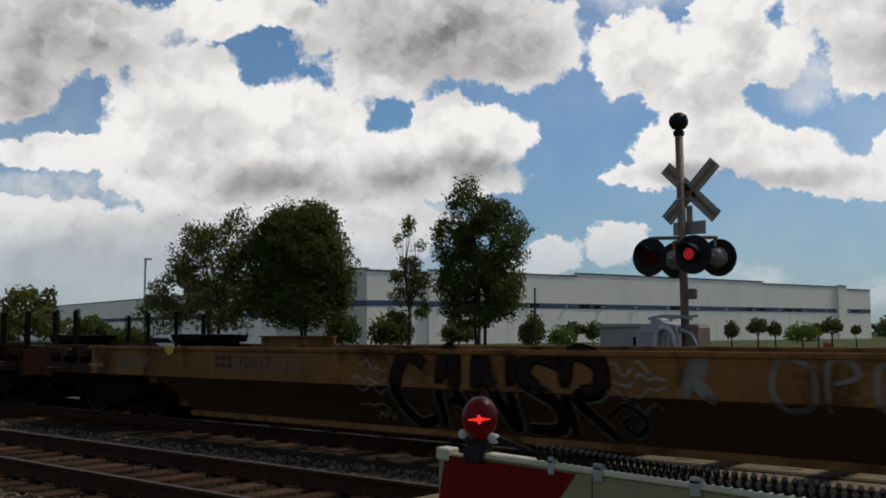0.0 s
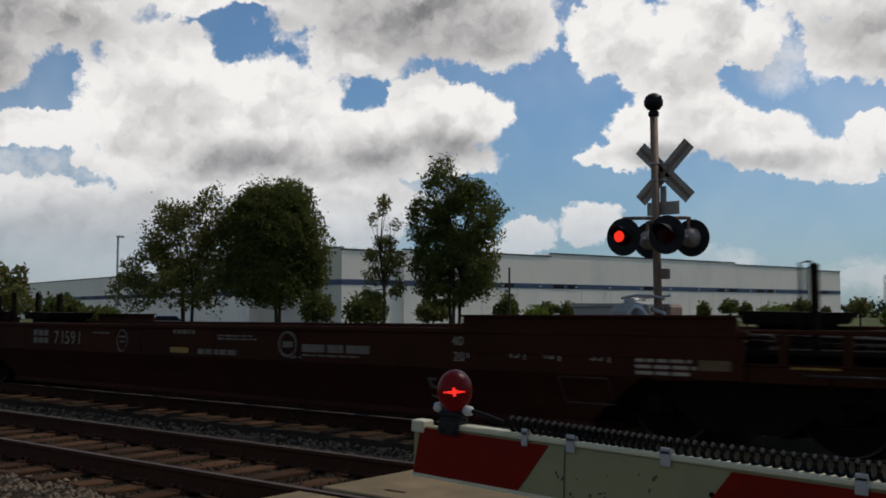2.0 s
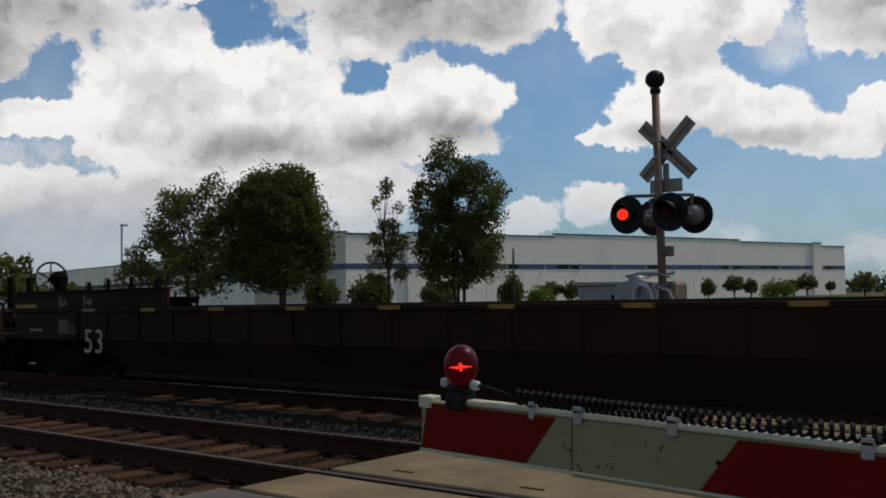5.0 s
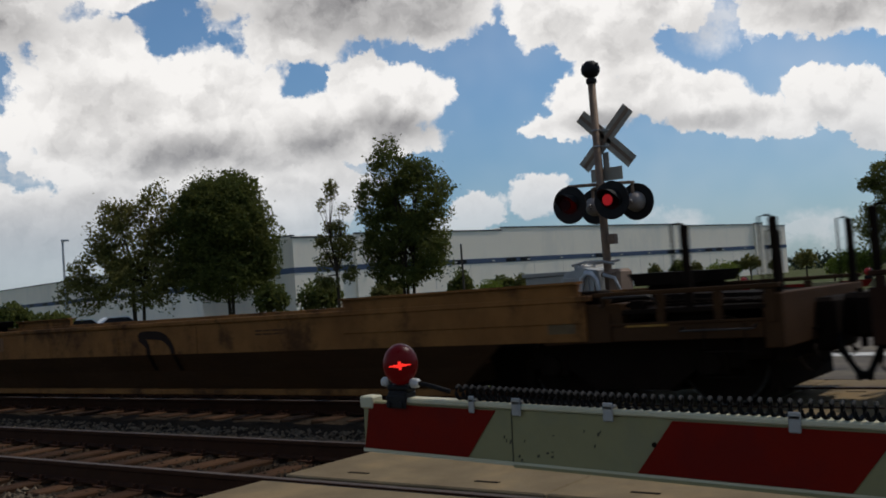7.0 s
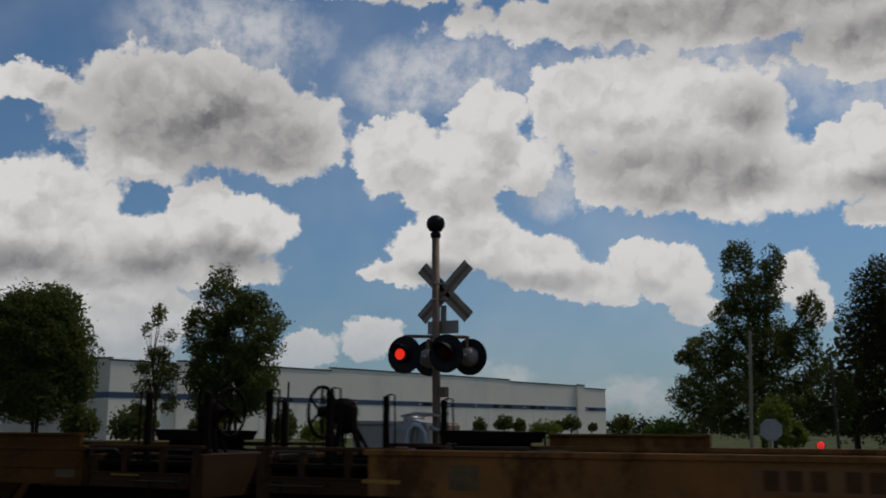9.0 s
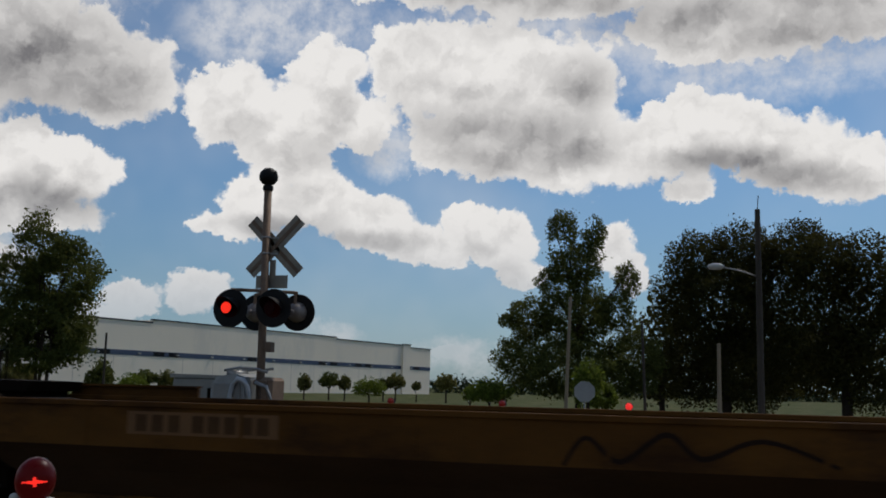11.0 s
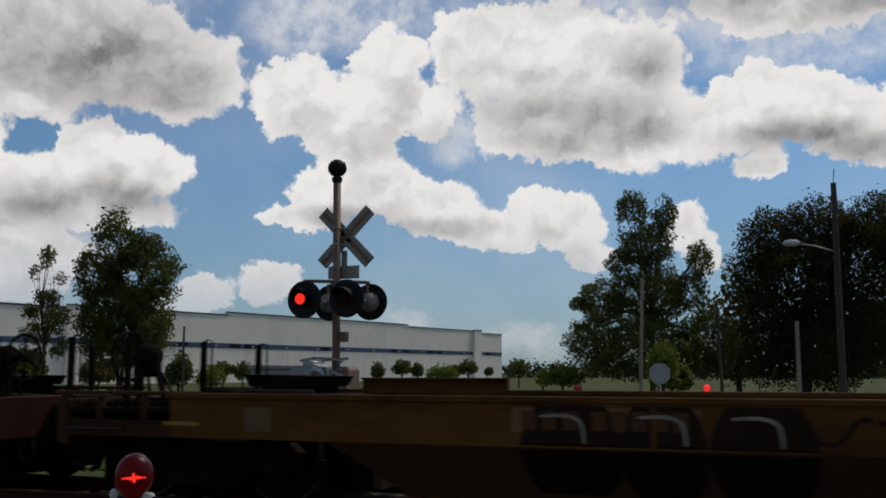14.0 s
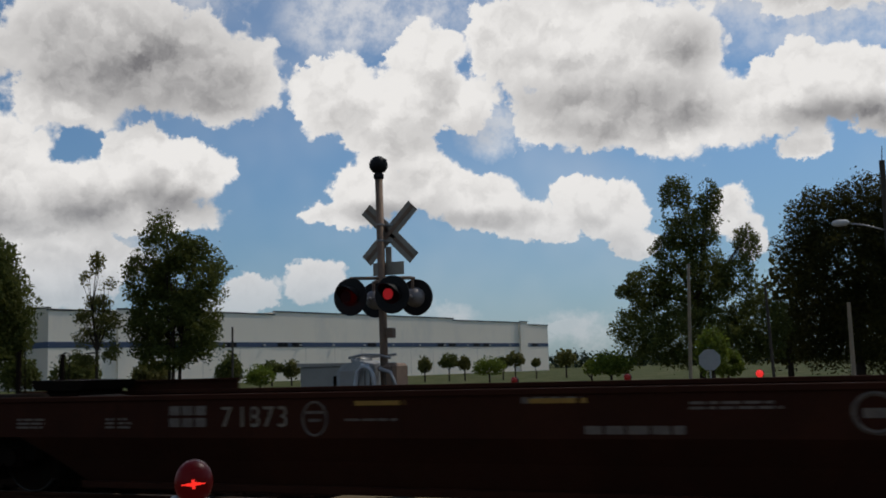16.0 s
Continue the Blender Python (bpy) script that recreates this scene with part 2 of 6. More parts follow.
def material(name, colour, second=None, rough=0.8, metal=0.0, scale=6.0, fine_scale=60.0, bump=0.2, amount=0.6, stain=None, stain_amount=0.0, stain_scale=1.3, space="Object", glow=None, stretch=(1, 1, 1), vary=0.0, gloss=0.3):
    """A surface with grain at two sizes, stains and a little relief."""
    m = bpy.data.materials.new(name)
    m.use_nodes = True
    t = m.node_tree
    bsdf = t.nodes["Principled BSDF"]
    tc = node(t, "ShaderNodeTexCoord").outputs[space]
    tc = vec_node(t, "MULTIPLY", tc, stretch)
    second = second or tuple(c * 0.6 for c in colour)
    broad = noise_node(t, tc, scale, 5.0, 0.62)
    grain = noise_node(t, tc, fine_scale, 4.0, 0.6)
    f = math_node(t, "ADD", math_node(t, "MULTIPLY", smooth(t, broad.outputs["Fac"], 0.3, 0.7), 0.65), math_node(t, "MULTIPLY", grain.outputs["Fac"], 0.35))
    col = mix_colour(t, math_node(t, "MULTIPLY", f, amount), colour, second)
    if stain:
        s = noise_node(t, tc, stain_scale, 7.0, 0.68)
        col = mix_colour(t, math_node(t, "MULTIPLY", smooth(t, s.outputs["Fac"], 0.47, 0.66), stain_amount), col, stain)
    if vary:
        oi = node(t, "ShaderNodeObjectInfo").outputs["Random"]
        col = mix_colour(t, 1.0, col, mix_colour(t, oi, (1 - vary,) * 3, (1 + vary,) * 3), "MULTIPLY")
    t.links.new(col, bsdf.inputs["Base Color"])
    bsdf.inputs["Metallic"].default_value = metal
    bsdf.inputs["Specular IOR Level"].default_value = gloss
    t.links.new(smooth(t, grain.outputs["Fac"], 0.2, 0.8, max(rough - 0.12, 0.03), min(rough + 0.1, 1.0)), bsdf.inputs["Roughness"])
    if bump:
        b = node(t, "ShaderNodeBump")
        b.inputs["Strength"].default_value = bump
        b.inputs["Distance"].default_value = 0.02
        t.links.new(f, b.inputs["Height"])
        t.links.new(b.outputs[0], bsdf.inputs["Normal"])
    if glow:
        bsdf.inputs["Emission Color"].default_value = (*glow[0], 1.0)
        bsdf.inputs["Emission Strength"].default_value = glow[1]
    return m


M_GRASS = material("grass", (0.04, 0.058, 0.013), (0.07, 0.072, 0.022), 0.9, scale=0.15, fine_scale=9.0, bump=0.6, amount=0.9, stain=(0.17, 0.14, 0.08), stain_amount=0.6, stain_scale=0.3, gloss=0.05)
M_ROAD = material("asphalt", (0.12, 0.1, 0.08), (0.07, 0.06, 0.05), 0.9, scale=1.2, fine_scale=140.0, bump=0.35, amount=0.8, stain=(0.2, 0.17, 0.12), stain_amount=0.5, stain_scale=0.7, gloss=0.1)
M_CONCRETE = material("crossing_concrete", (0.2, 0.148, 0.083), (0.11, 0.078, 0.042), 0.85, scale=2.0, fine_scale=90.0, bump=0.2, amount=0.7, stain=(0.28, 0.19, 0.09), stain_amount=0.6, stain_scale=0.9, gloss=0.1)
M_RUBBER = material("flangeway_rubber", (0.02, 0.02, 0.02), None, 0.8, scale=5, bump=0.2, gloss=0.1)
M_BALLAST = material("ballast_stone", (0.2, 0.15, 0.1), (0.07, 0.05, 0.034), 0.95, scale=9.0, fine_scale=70.0, bump=0.6, amount=0.9, gloss=0.05)
M_BALLASTDARKER = material("darker_ballast_stone", (0.06, 0.04, 0.025), (0.02, 0.014, 0.009), 0.95, scale=9.0, fine_scale=70.0, bump=0.6, amount=0.9, gloss=0.05)
M_BED = material("ballast_bed", (0.045, 0.032, 0.021), (0.02, 0.015, 0.011), 0.95, scale=14.0, fine_scale=40.0, bump=1.0, amount=1.0, gloss=0.02)
M_RAIL = material("rail_steel", (0.05, 0.021, 0.0105), (0.022, 0.0095, 0.005), 0.8, 0.0, scale=5.0, fine_scale=80.0, bump=0.2, gloss=0.08)
M_RAILTOP = material("worn_rail_top", (0.07, 0.045, 0.03), (0.04, 0.025, 0.016), 0.65, 0.0, scale=4.0, bump=0.05)
M_TIE = material("sleeper_wood", (0.08, 0.039, 0.018), (0.022, 0.011, 0.006), 0.9, scale=3.0, fine_scale=50.0, bump=0.6, amount=0.9, stretch=(3, 1, 1), vary=0.35, gloss=0.08)
M_OCHRE = material("faded_ochre_paint", (0.25, 0.113, 0.033), (0.13, 0.056, 0.018), 0.7, 0.0, scale=1.3, fine_scale=24.0, bump=0.12, amount=1.0, stain=(0.035, 0.016, 0.008), stain_amount=0.8, stain_scale=1.5, stretch=(1.1, 1, 0.8), gloss=0.06)
M_BROWN = material("dark_brown_paint", (0.042, 0.014, 0.0072), (0.024, 0.0083, 0.0047), 0.8, 0.0, scale=1.0, fine_scale=30.0, bump=0.1, amount=0.8, stain=(0.022, 0.009, 0.005), stain_amount=0.4, stain_scale=0.8, gloss=0.05)
M_BLACKBROWN = material("sooty_brown_paint", (0.034, 0.0155, 0.0085), (0.019, 0.009, 0.0055), 0.65, 0.0, scale=1.2, fine_scale=30.0, bump=0.1, amount=0.8, stain=(0.018, 0.01, 0.006), stain_amount=0.4, gloss=0.05)
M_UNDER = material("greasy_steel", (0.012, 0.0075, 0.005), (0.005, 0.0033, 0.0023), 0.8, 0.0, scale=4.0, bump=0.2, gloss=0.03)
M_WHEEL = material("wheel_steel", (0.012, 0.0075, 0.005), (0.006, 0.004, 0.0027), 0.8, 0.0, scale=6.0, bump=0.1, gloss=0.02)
M_TREAD = material("bright_wheel_tread", (0.06, 0.052, 0.045), None, 0.45, 0.7, scale=8.0, bump=0.02)
M_MARK = material("pale_lettering", (0.32, 0.28, 0.22), (0.16, 0.12, 0.09), 0.7, scale=6.0, fine_scale=40.0, amount=0.9, gloss=0.1)
M_DARKMARK = material("dark_lettering", (0.06, 0.03, 0.014), (0.1, 0.05, 0.02), 0.7, scale=6.0, gloss=0.05)
M_YELLOW = material("yellow_reflector", (0.32, 0.17, 0.02), (0.16, 0.08, 0.015), 0.5, scale=8.0, amount=0.8)
M_SPRAY = material("spray_paint", (0.3, 0.27, 0.23), (0.13, 0.11, 0.085), 0.7, scale=5.0, fine_scale=30.0, amount=0.95, gloss=0.1)
M_SPRAYDARK = material("dark_spray_paint", (0.022, 0.012, 0.008), None, 0.6, scale=3.0, gloss=0.05)
M_ARMRED = material("red_reflective_sheet", (0.145, 0.006, 0.0015), (0.1, 0.004, 0.001), 0.55, scale=4.0, fine_scale=120.0, bump=0.04, amount=0.5, stain=(0.09, 0.006, 0.005), stain_amount=0.5, stain_scale=6.0, gloss=0.08)
M_ARMWHITE = material("white_reflective_sheet", (0.23, 0.21, 0.105), (0.18, 0.16, 0.078), 0.6, scale=5.0, fine_scale=120.0, bump=0.04, amount=0.5, stain=(0.18, 0.17, 0.1), stain_amount=0.5, stain_scale=7.0, gloss=0.15)
M_ARMEDGE = material("cream_arm_edge", (0.5, 0.47, 0.33), (0.36, 0.32, 0.2), 0.6, scale=5.0, amount=0.7)
M_CABLE = material("black_cable", (0.012, 0.011, 0.011), None, 0.7, scale=30.0, bump=0.05, gloss=0.08)
M_LENS = material("red_lamp_lens", (0.035, 0.002, 0.002), (0.012, 0.001, 0.001), 0.35, scale=20.0, bump=0.1, gloss=0.12, glow=((0.9, 0.01, 0.01), 0.02))
M_BULB = material("lit_red_filament", (0.5, 0.02, 0.01), None, 0.4, glow=((1.0, 0.03, 0.02), 1.0), bump=0)
M_BULBDIM = material("unlit_red_disc", (0.028, 0.003, 0.003), None, 0.4, bump=0, gloss=0.05)
M_FARLAMP = material("lit_far_lamp", (0.2, 0.01, 0.01), None, 0.4, glow=((1.0, 0.04, 0.035), 0.8), bump=0)
M_CAP = material("pale_plastic_cap", (0.5, 0.48, 0.44), (0.3, 0.29, 0.27), 0.5, scale=20.0)
M_STEEL = material("galvanised_steel", (0.36, 0.35, 0.33), (0.2, 0.19, 0.18), 0.5, 0.5, scale=7.0, fine_scale=60.0, bump=0.08)
M_MAST = material("weathered_mast_steel", (0.22, 0.15, 0.105), (0.12, 0.08, 0.058), 0.7, 0.3, scale=4.0, fine_scale=40.0, bump=0.15, amount=0.8, gloss=0.15)
M_SIGNBACK = material("sign_back_aluminium", (0.3, 0.26, 0.21), (0.17, 0.14, 0.11), 0.55, 0.4, scale=5.0, amount=0.8)
M_BLACK = material("black_signal_paint", (0.012, 0.011, 0.011), (0.02, 0.018, 0.016), 0.55, scale=6.0, bump=0.08, gloss=0.12)
M_BULBGLASS = material("grey_lamp_back", (0.24, 0.21, 0.19), (0.12, 0.1, 0.09), 0.5, 0.3, scale=9.0)
M_CABINET = material("grey_cabinet_metal", (0.3, 0.28, 0.25), (0.2, 0.185, 0.165), 0.6, 0.1, scale=3.0, bump=0.06)
M_WALL = material("warehouse_wall", (0.88, 0.78, 0.64), (0.82, 0.72, 0.59), 0.85, scale=0.06, fine_scale=2.0, bump=0.05, amount=0.7, stain=(0.66, 0.61, 0.53), stain_amount=0.4, stain_scale=0.15, stretch=(1, 1, 0.4), gloss=0.1)
M_STRIPE = material("blue_wall_band", (0.06, 0.085, 0.14), (0.05, 0.07, 0.12), 0.7, scale=0.3)
M_GLASS = material("dark_window", (0.01, 0.01, 0.012), None, 0.45, scale=2.0, bump=0, gloss=0.1)
M_COPING = material("dark_roof_coping", (0.05, 0.05, 0.06), None, 0.6, scale=1.0)
M_BARK = material("bark", (0.06, 0.045, 0.033), (0.03, 0.022, 0.017), 0.95, scale=6.0, fine_scale=30.0, bump=0.8, stretch=(1, 1, 0.3), gloss=0.05)
# wood toned dark: the shade on the poles before the trees is in it
M_POLE = material("pole_wood", (0.06, 0.048, 0.037), (0.035, 0.028, 0.022), 0.9, scale=4.0, bump=0.3, stretch=(1, 1, 0.2))
M_WHITEPAINT = material("road_marking_paint", (0.6, 0.58, 0.53), (0.4, 0.38, 0.34), 0.8, scale=3.0, fine_scale=60.0, amount=0.8)
M_PALEPOLE = material("pale_lamp_pole", (0.5, 0.5, 0.5), None, 0.5, 0.2, scale=3.0)


def leaf_material(name, a, b):
    m = material(name, a, b, 0.65, scale=0.5, fine_scale=4.0, bump=0.0, amount=0.9)
    t = m.node_tree
    bsdf = t.nodes["Principled BSDF"]
    isl = node(t, "ShaderNodeNewGeometry").outputs["Random Per Island"]
    old = bsdf.inputs["Base Color"].links[0].from_socket
    t.links.new(mix_colour(t, 1.0, old, mix_colour(t, isl, (0.72, 0.72, 0.72), (1.25, 1.22, 1.2)), "MULTIPLY"), bsdf.inputs["Base Color"])
    bsdf.inputs["Specular IOR Level"].default_value = 0.1
    thin = node(t, "ShaderNodeBsdfTranslucent")
    t.links.new(bsdf.inputs["Base Color"].links[0].from_socket, thin.inputs[0])
    both = node(t, "ShaderNodeMixShader")
    both.inputs[0].default_value = 0.45
    t.links.new(bsdf.outputs[0], both.inputs[1])
    t.links.new(thin.outputs[0], both.inputs[2])
    t.links.new(both.outputs[0], t.nodes["Material Output"].inputs[0])
    return m


M_LEAF = leaf_material("dark_oak_leaves", (0.08, 0.098, 0.024), (0.125, 0.13, 0.034))
M_LEAFLIGHT = leaf_material("olive_leaves", (0.12, 0.122, 0.035), (0.18, 0.16, 0.048))
# darker copy of the oak leaves: their deep shade is put into the colour
M_LEAFSHADE = leaf_material("shade_darkened_leaves", (0.04, 0.04, 0.01), (0.065, 0.058, 0.015))
M_LEAFLIME = leaf_material("lime_shrub_leaves", (0.11, 0.15, 0.02), (0.16, 0.19, 0.03))
M_LEAFFAR = leaf_material("far_wood_leaves", (0.025, 0.04, 0.025), (0.04, 0.055, 0.032))

# ---- building tools ----


def mesh_of(name, bm, mat, smooth_faces=False):
    me = bpy.data.meshes.new(name)
    bm.to_mesh(me)
    bm.free()
    mats = mat if isinstance(mat, (list, tuple)) else [mat]
    for m in mats:
        me.materials.append(m)
    if smooth_faces:
        me.polygons.foreach_set("use_smooth", [True] * len(me.polygons))
    return me


def part(name, bm, mat, parent=None, label="", smooth_faces=False):
    ob = new(name, mesh_of(name, bm, mat, smooth_faces))
    if parent is not None:
        ob.parent = parent
    if label:
        tagged(ob, label)
    return ob


def root(name, m, label, category, group="", kind=""):
    ob = new(name)
    ob.matrix_world = m
    return tagged(ob, label, category, group, kind)


def box(bm, x0, x1, y0, y1, z0, z1, mat=0, bevel=0.0, m=None):
    vs = [bm.verts.new((x, y, z)) for x in (x0, x1) for y in (y0, y1) for z in (z0, z1)]
    fs = [bm.faces.new([vs[i] for i in q]) for q in ((0, 1, 3, 2), (4, 6, 7, 5), (0, 4, 5, 1), (2, 3, 7, 6), (0, 2, 6, 4), (1, 5, 7, 3))]
    for f in fs:
        f.material_index = mat
    if bevel:
        es = list({e for f in fs for e in f.edges})
        out = bmesh.ops.bevel(bm, geom=es, offset=bevel, segments=1, affect="EDGES")
        for f in out["faces"]:
            f.material_index = mat
        vs = list({v for f in out["faces"] for v in f.verts} | {v for v in vs if v.is_valid})
    if m is not None:
        bmesh.ops.transform(bm, matrix=m, verts=vs)
    return vs


def rod(bm, a, b, r0, r1=None, n=10, mat=0):
    """A tapered rod from a to b."""
    a, b = Vector(a), Vector(b)
    r1 = r0 if r1 is None else r1
    q = (b - a).to_track_quat("Z", "Y")
    rings = []
    for p, r in ((a, r0), (b, r1)):
        rings.append([bm.verts.new(p + q @ Vector((r * math.cos(6.28319 * i / n), r * math.sin(6.28319 * i / n), 0))) for i in range(n)])
    for i in range(n):
        bm.faces.new((rings[0][i], rings[0][(i + 1) % n], rings[1][(i + 1) % n], rings[1][i])).material_index = mat
    bm.faces.new(rings[0][::-1]).material_index = mat
    bm.faces.new(rings[1]).material_index = mat


def tube(bm, points, r, n=8, mat=0):
    """A round tube along points."""
    pts = [Vector(p) for p in points]
    rings = []
    for i, p in enumerate(pts):
        d = (pts[min(i + 1, len(pts) - 1)] - pts[max(i - 1, 0)]).normalized()
        ref = Vector((0, 0, 1)) if abs(d.z) < 0.9 else Vector((0, 1, 0))
        u = d.cross(ref).normalized()
        w = d.cross(u)
        rings.append([bm.verts.new(p + r * (math.cos(6.28319 * k / n) * u + math.sin(6.28319 * k / n) * w)) for k in range(n)])
    for a, b in zip(rings, rings[1:]):
        for k in range(n):
            bm.faces.new((a[k], a[(k + 1) % n], b[(k + 1) % n], b[k])).material_index = mat
    bm.faces.new(rings[0][::-1]).material_index = mat
    bm.faces.new(rings[-1]).material_index = mat


def prism(bm, outline, y0, y1, mat=0):
    """An outline in x and z, given a depth from y0 to y1."""
    a = [bm.verts.new((x, y0, z)) for x, z in outline]
    b = [bm.verts.new((x, y1, z)) for x, z in outline]
    n = len(a)
    for f in ([bm.faces.new(a), bm.faces.new(b[::-1])] + [bm.faces.new((a[(i + 1) % n], a[i], b[i], b[(i + 1) % n])) for i in range(n)]):
        f.material_index = mat


def extrude_x(bm, outline, x0, x1, mat=0):
    """An outline in y and z, drawn along x."""
    a = [bm.verts.new((x0, y, z)) for y, z in outline]
    b = [bm.verts.new((x1, y, z)) for y, z in outline]
    n = len(a)
    for f in ([bm.faces.new(a), bm.faces.new(b[::-1])] + [bm.faces.new((a[(i + 1) % n], a[i], b[i], b[(i + 1) % n])) for i in range(n)]):
        f.material_index = mat


def lathe(bm, profile, m, n=20, mat=0):
    """A profile of radius and height, turned about z and placed by m."""
    rings = [[bm.verts.new(m @ Vector((r * math.cos(6.28319 * k / n), r * math.sin(6.28319 * k / n), z))) for k in range(n)] for r, z in profile]
    for a, b in zip(rings, rings[1:]):
        for k in range(n):
            bm.faces.new((a[k], a[(k + 1) % n], b[(k + 1) % n], b[k])).material_index = mat
    bm.faces.new(rings[0][::-1]).material_index = mat
    bm.faces.new(rings[-1]).material_index = mat


def ribbon(bm, points, width, y, depth=0.004, mat=0):
    """A flat painted stroke in the plane y, along points in x and z."""
    pts = [Vector((p[0], p[1])) for p in points]
    sides = []
    for i, p in enumerate(pts):
        d = (pts[min(i + 1, len(pts) - 1)] - pts[max(i - 1, 0)]).normalized()
        nrm = Vector((-d.y, d.x)) * width * 0.5
        sides.append((p + nrm, p - nrm))
    vs = [[bm.verts.new((q.x, yy, q.y)) for q in s for yy in (y, y + depth)] for s in sides]
    for a, b in zip(vs, vs[1:]):
        for i, j in ((0, 2), (2, 3), (3, 1), (1, 0)):
            bm.faces.new((a[i], a[j], b[j], b[i])).material_index = mat
    bm.faces.new((vs[0][0], vs[0][1], vs[0][3], vs[0][2]))
    bm.faces.new((vs[-1][0], vs[-1][2], vs[-1][3], vs[-1][1]))


def lettering(body, size, mat, parent, m, name="numerals", label=""):
    cu = bpy.data.curves.new("lettering", "FONT")
    cu.body, cu.size, cu.extrude, cu.align_x = body, size, 0.002, "LEFT"
    tmp = bpy.data.objects.new("lettering", cu)
    scene.collection.objects.link(tmp)
    dg = bpy.context.evaluated_depsgraph_get()
    me = bpy.data.meshes.new_from_object(tmp.evaluated_get(dg))
    bpy.data.objects.remove(tmp)
    me.materials.clear()
    me.materials.append(mat)
    ob = new(name, me)
    ob.parent = parent
    ob.matrix_local = m
    return tagged(ob, label) if label else ob


def at(bearing_left, far, z=0.0):
    """A place by its bearing to the left of the first heading and its distance."""
    a = radians(BEARING + bearing_left)
    return Vector((-far * math.sin(a), far * math.cos(a), z))

# ---- ground, road and tracks ----
NEAR, FAR = 6.12, 10.4           # centre lines of the two tracks
GAUGE = 0.755                    # half the distance between rail heads
ROAD_L, ROAD_R = -5.8, 8.6


def build_ground():
    bm = bmesh.new()
    box(bm, -1800, 1800, -600, 3000, -0.9, -0.42)
    tagged(part("ground", bm, M_GRASS), "green grass and bare soil of the flat land", "ground", kind="structure")


def build_road():
    bm = bmesh.new()
    for y0, y1 in ((-40, NEAR - 1.58), (NEAR + 1.55, FAR - 1.6), (FAR + 1.6, 46)):
        a = [(ROAD_L - 0.1, -0.012), (ROAD_R, -0.012), (ROAD_R + 0.6, -0.6), (ROAD_L - 0.7, -0.6)]
        prism(bm, a, y0, y1)
    ob = tagged(part("road", bm, M_ROAD), "worn grey-brown asphalt road over the crossing", "road", kind="structure")
    bm = bmesh.new()
    box(bm, -160, 220, 46, 54, -0.5, -0.2)
    tagged(part("cross_street", bm, M_ROAD), "grey asphalt street beyond the railway", "road", kind="structure")
    bm = bmesh.new()
    for x0, x1, y0, y1 in ((-5.5, -0.4, 14.9, 15.4), (1.2, 4.4, 12.9, 13.25), (1.0, 1.12, 13.4, 44), (1.25, 1.37, 13.4, 44)):
        box(bm, x0, x1, y0, y1, -0.02, -0.006)
    for s in (-1, 1):
        vs = box(bm, -0.2, 0.2, -2.2, 2.2, -0.02, -0.006, m=pose(-2.6, 18.5, 0, 0, 0, 32 * s))
    part("road_marking", bm, M_WHITEPAINT, ob, "white painted stop line and crossing mark")
    return ob


RAIL = [(-0.035, -0.0), (0.035, -0.0), (0.037, -0.03), (0.01, -0.045), (0.009, -0.14), (0.068, -0.16), (0.068, -0.172), (-0.068, -0.172), (-0.068, -0.16), (-0.009, -0.14), (-0.01, -0.045), (-0.037, -0.03)]


def build_track(name, centre, x_ties, label):
    track = root(name, pose(0, centre, 0), label, "railway track", kind="structure")
    for side in (-1, 1):
        bm = bmesh.new()
        extrude_x(bm, [(y + side * GAUGE, z) for y, z in RAIL], -170, 150)
        part("rail", bm, M_RAIL, track)
        bm = bmesh.new()
        box(bm, -170, 150, side * GAUGE - 0.03, side * GAUGE + 0.03, -0.001, 0.003)
        part("rail_head", bm, M_RAILTOP, track, "polished running surface of the rail")
    bm = bmesh.new()
    box(bm, -0.115, 0.115, -1.3, 1.3, -0.33, -0.172, bevel=0.012)
    tie = mesh_of("sleeper", bm, M_TIE)
    bm = bmesh.new()
    box(bm, -0.09, 0.09, -0.17, 0.17, -0.172, -0.155, bevel=0.004)
    for dx in (-0.06, 0.06):
        for dy in (-0.11, 0.11):
            box(bm, dx - 0.014, dx + 0.014, dy - 0.02, dy + 0.02, -0.155, -0.12)
    plate = mesh_of("tie_plate", bm, M_RAIL)
    rng = random.Random(3)
    for i in range(x_ties[0], x_ties[1]):
        x = -6.25 - 0.53 * i
        o = new("sleeper", tie)
        o.parent = track
        o.matrix_local = pose(x + rng.uniform(-0.03, 0.03), rng.uniform(-0.05, 0.05), rng.uniform(-0.012, 0.006), 0, 0, rng.uniform(-1.5, 1.5))
        if i < 26:
            for side in (-1, 1):
                p = new("tie_plate", plate)
                p.parent = track
                p.matrix_local = pose(x, side * GAUGE, 0)
    return track


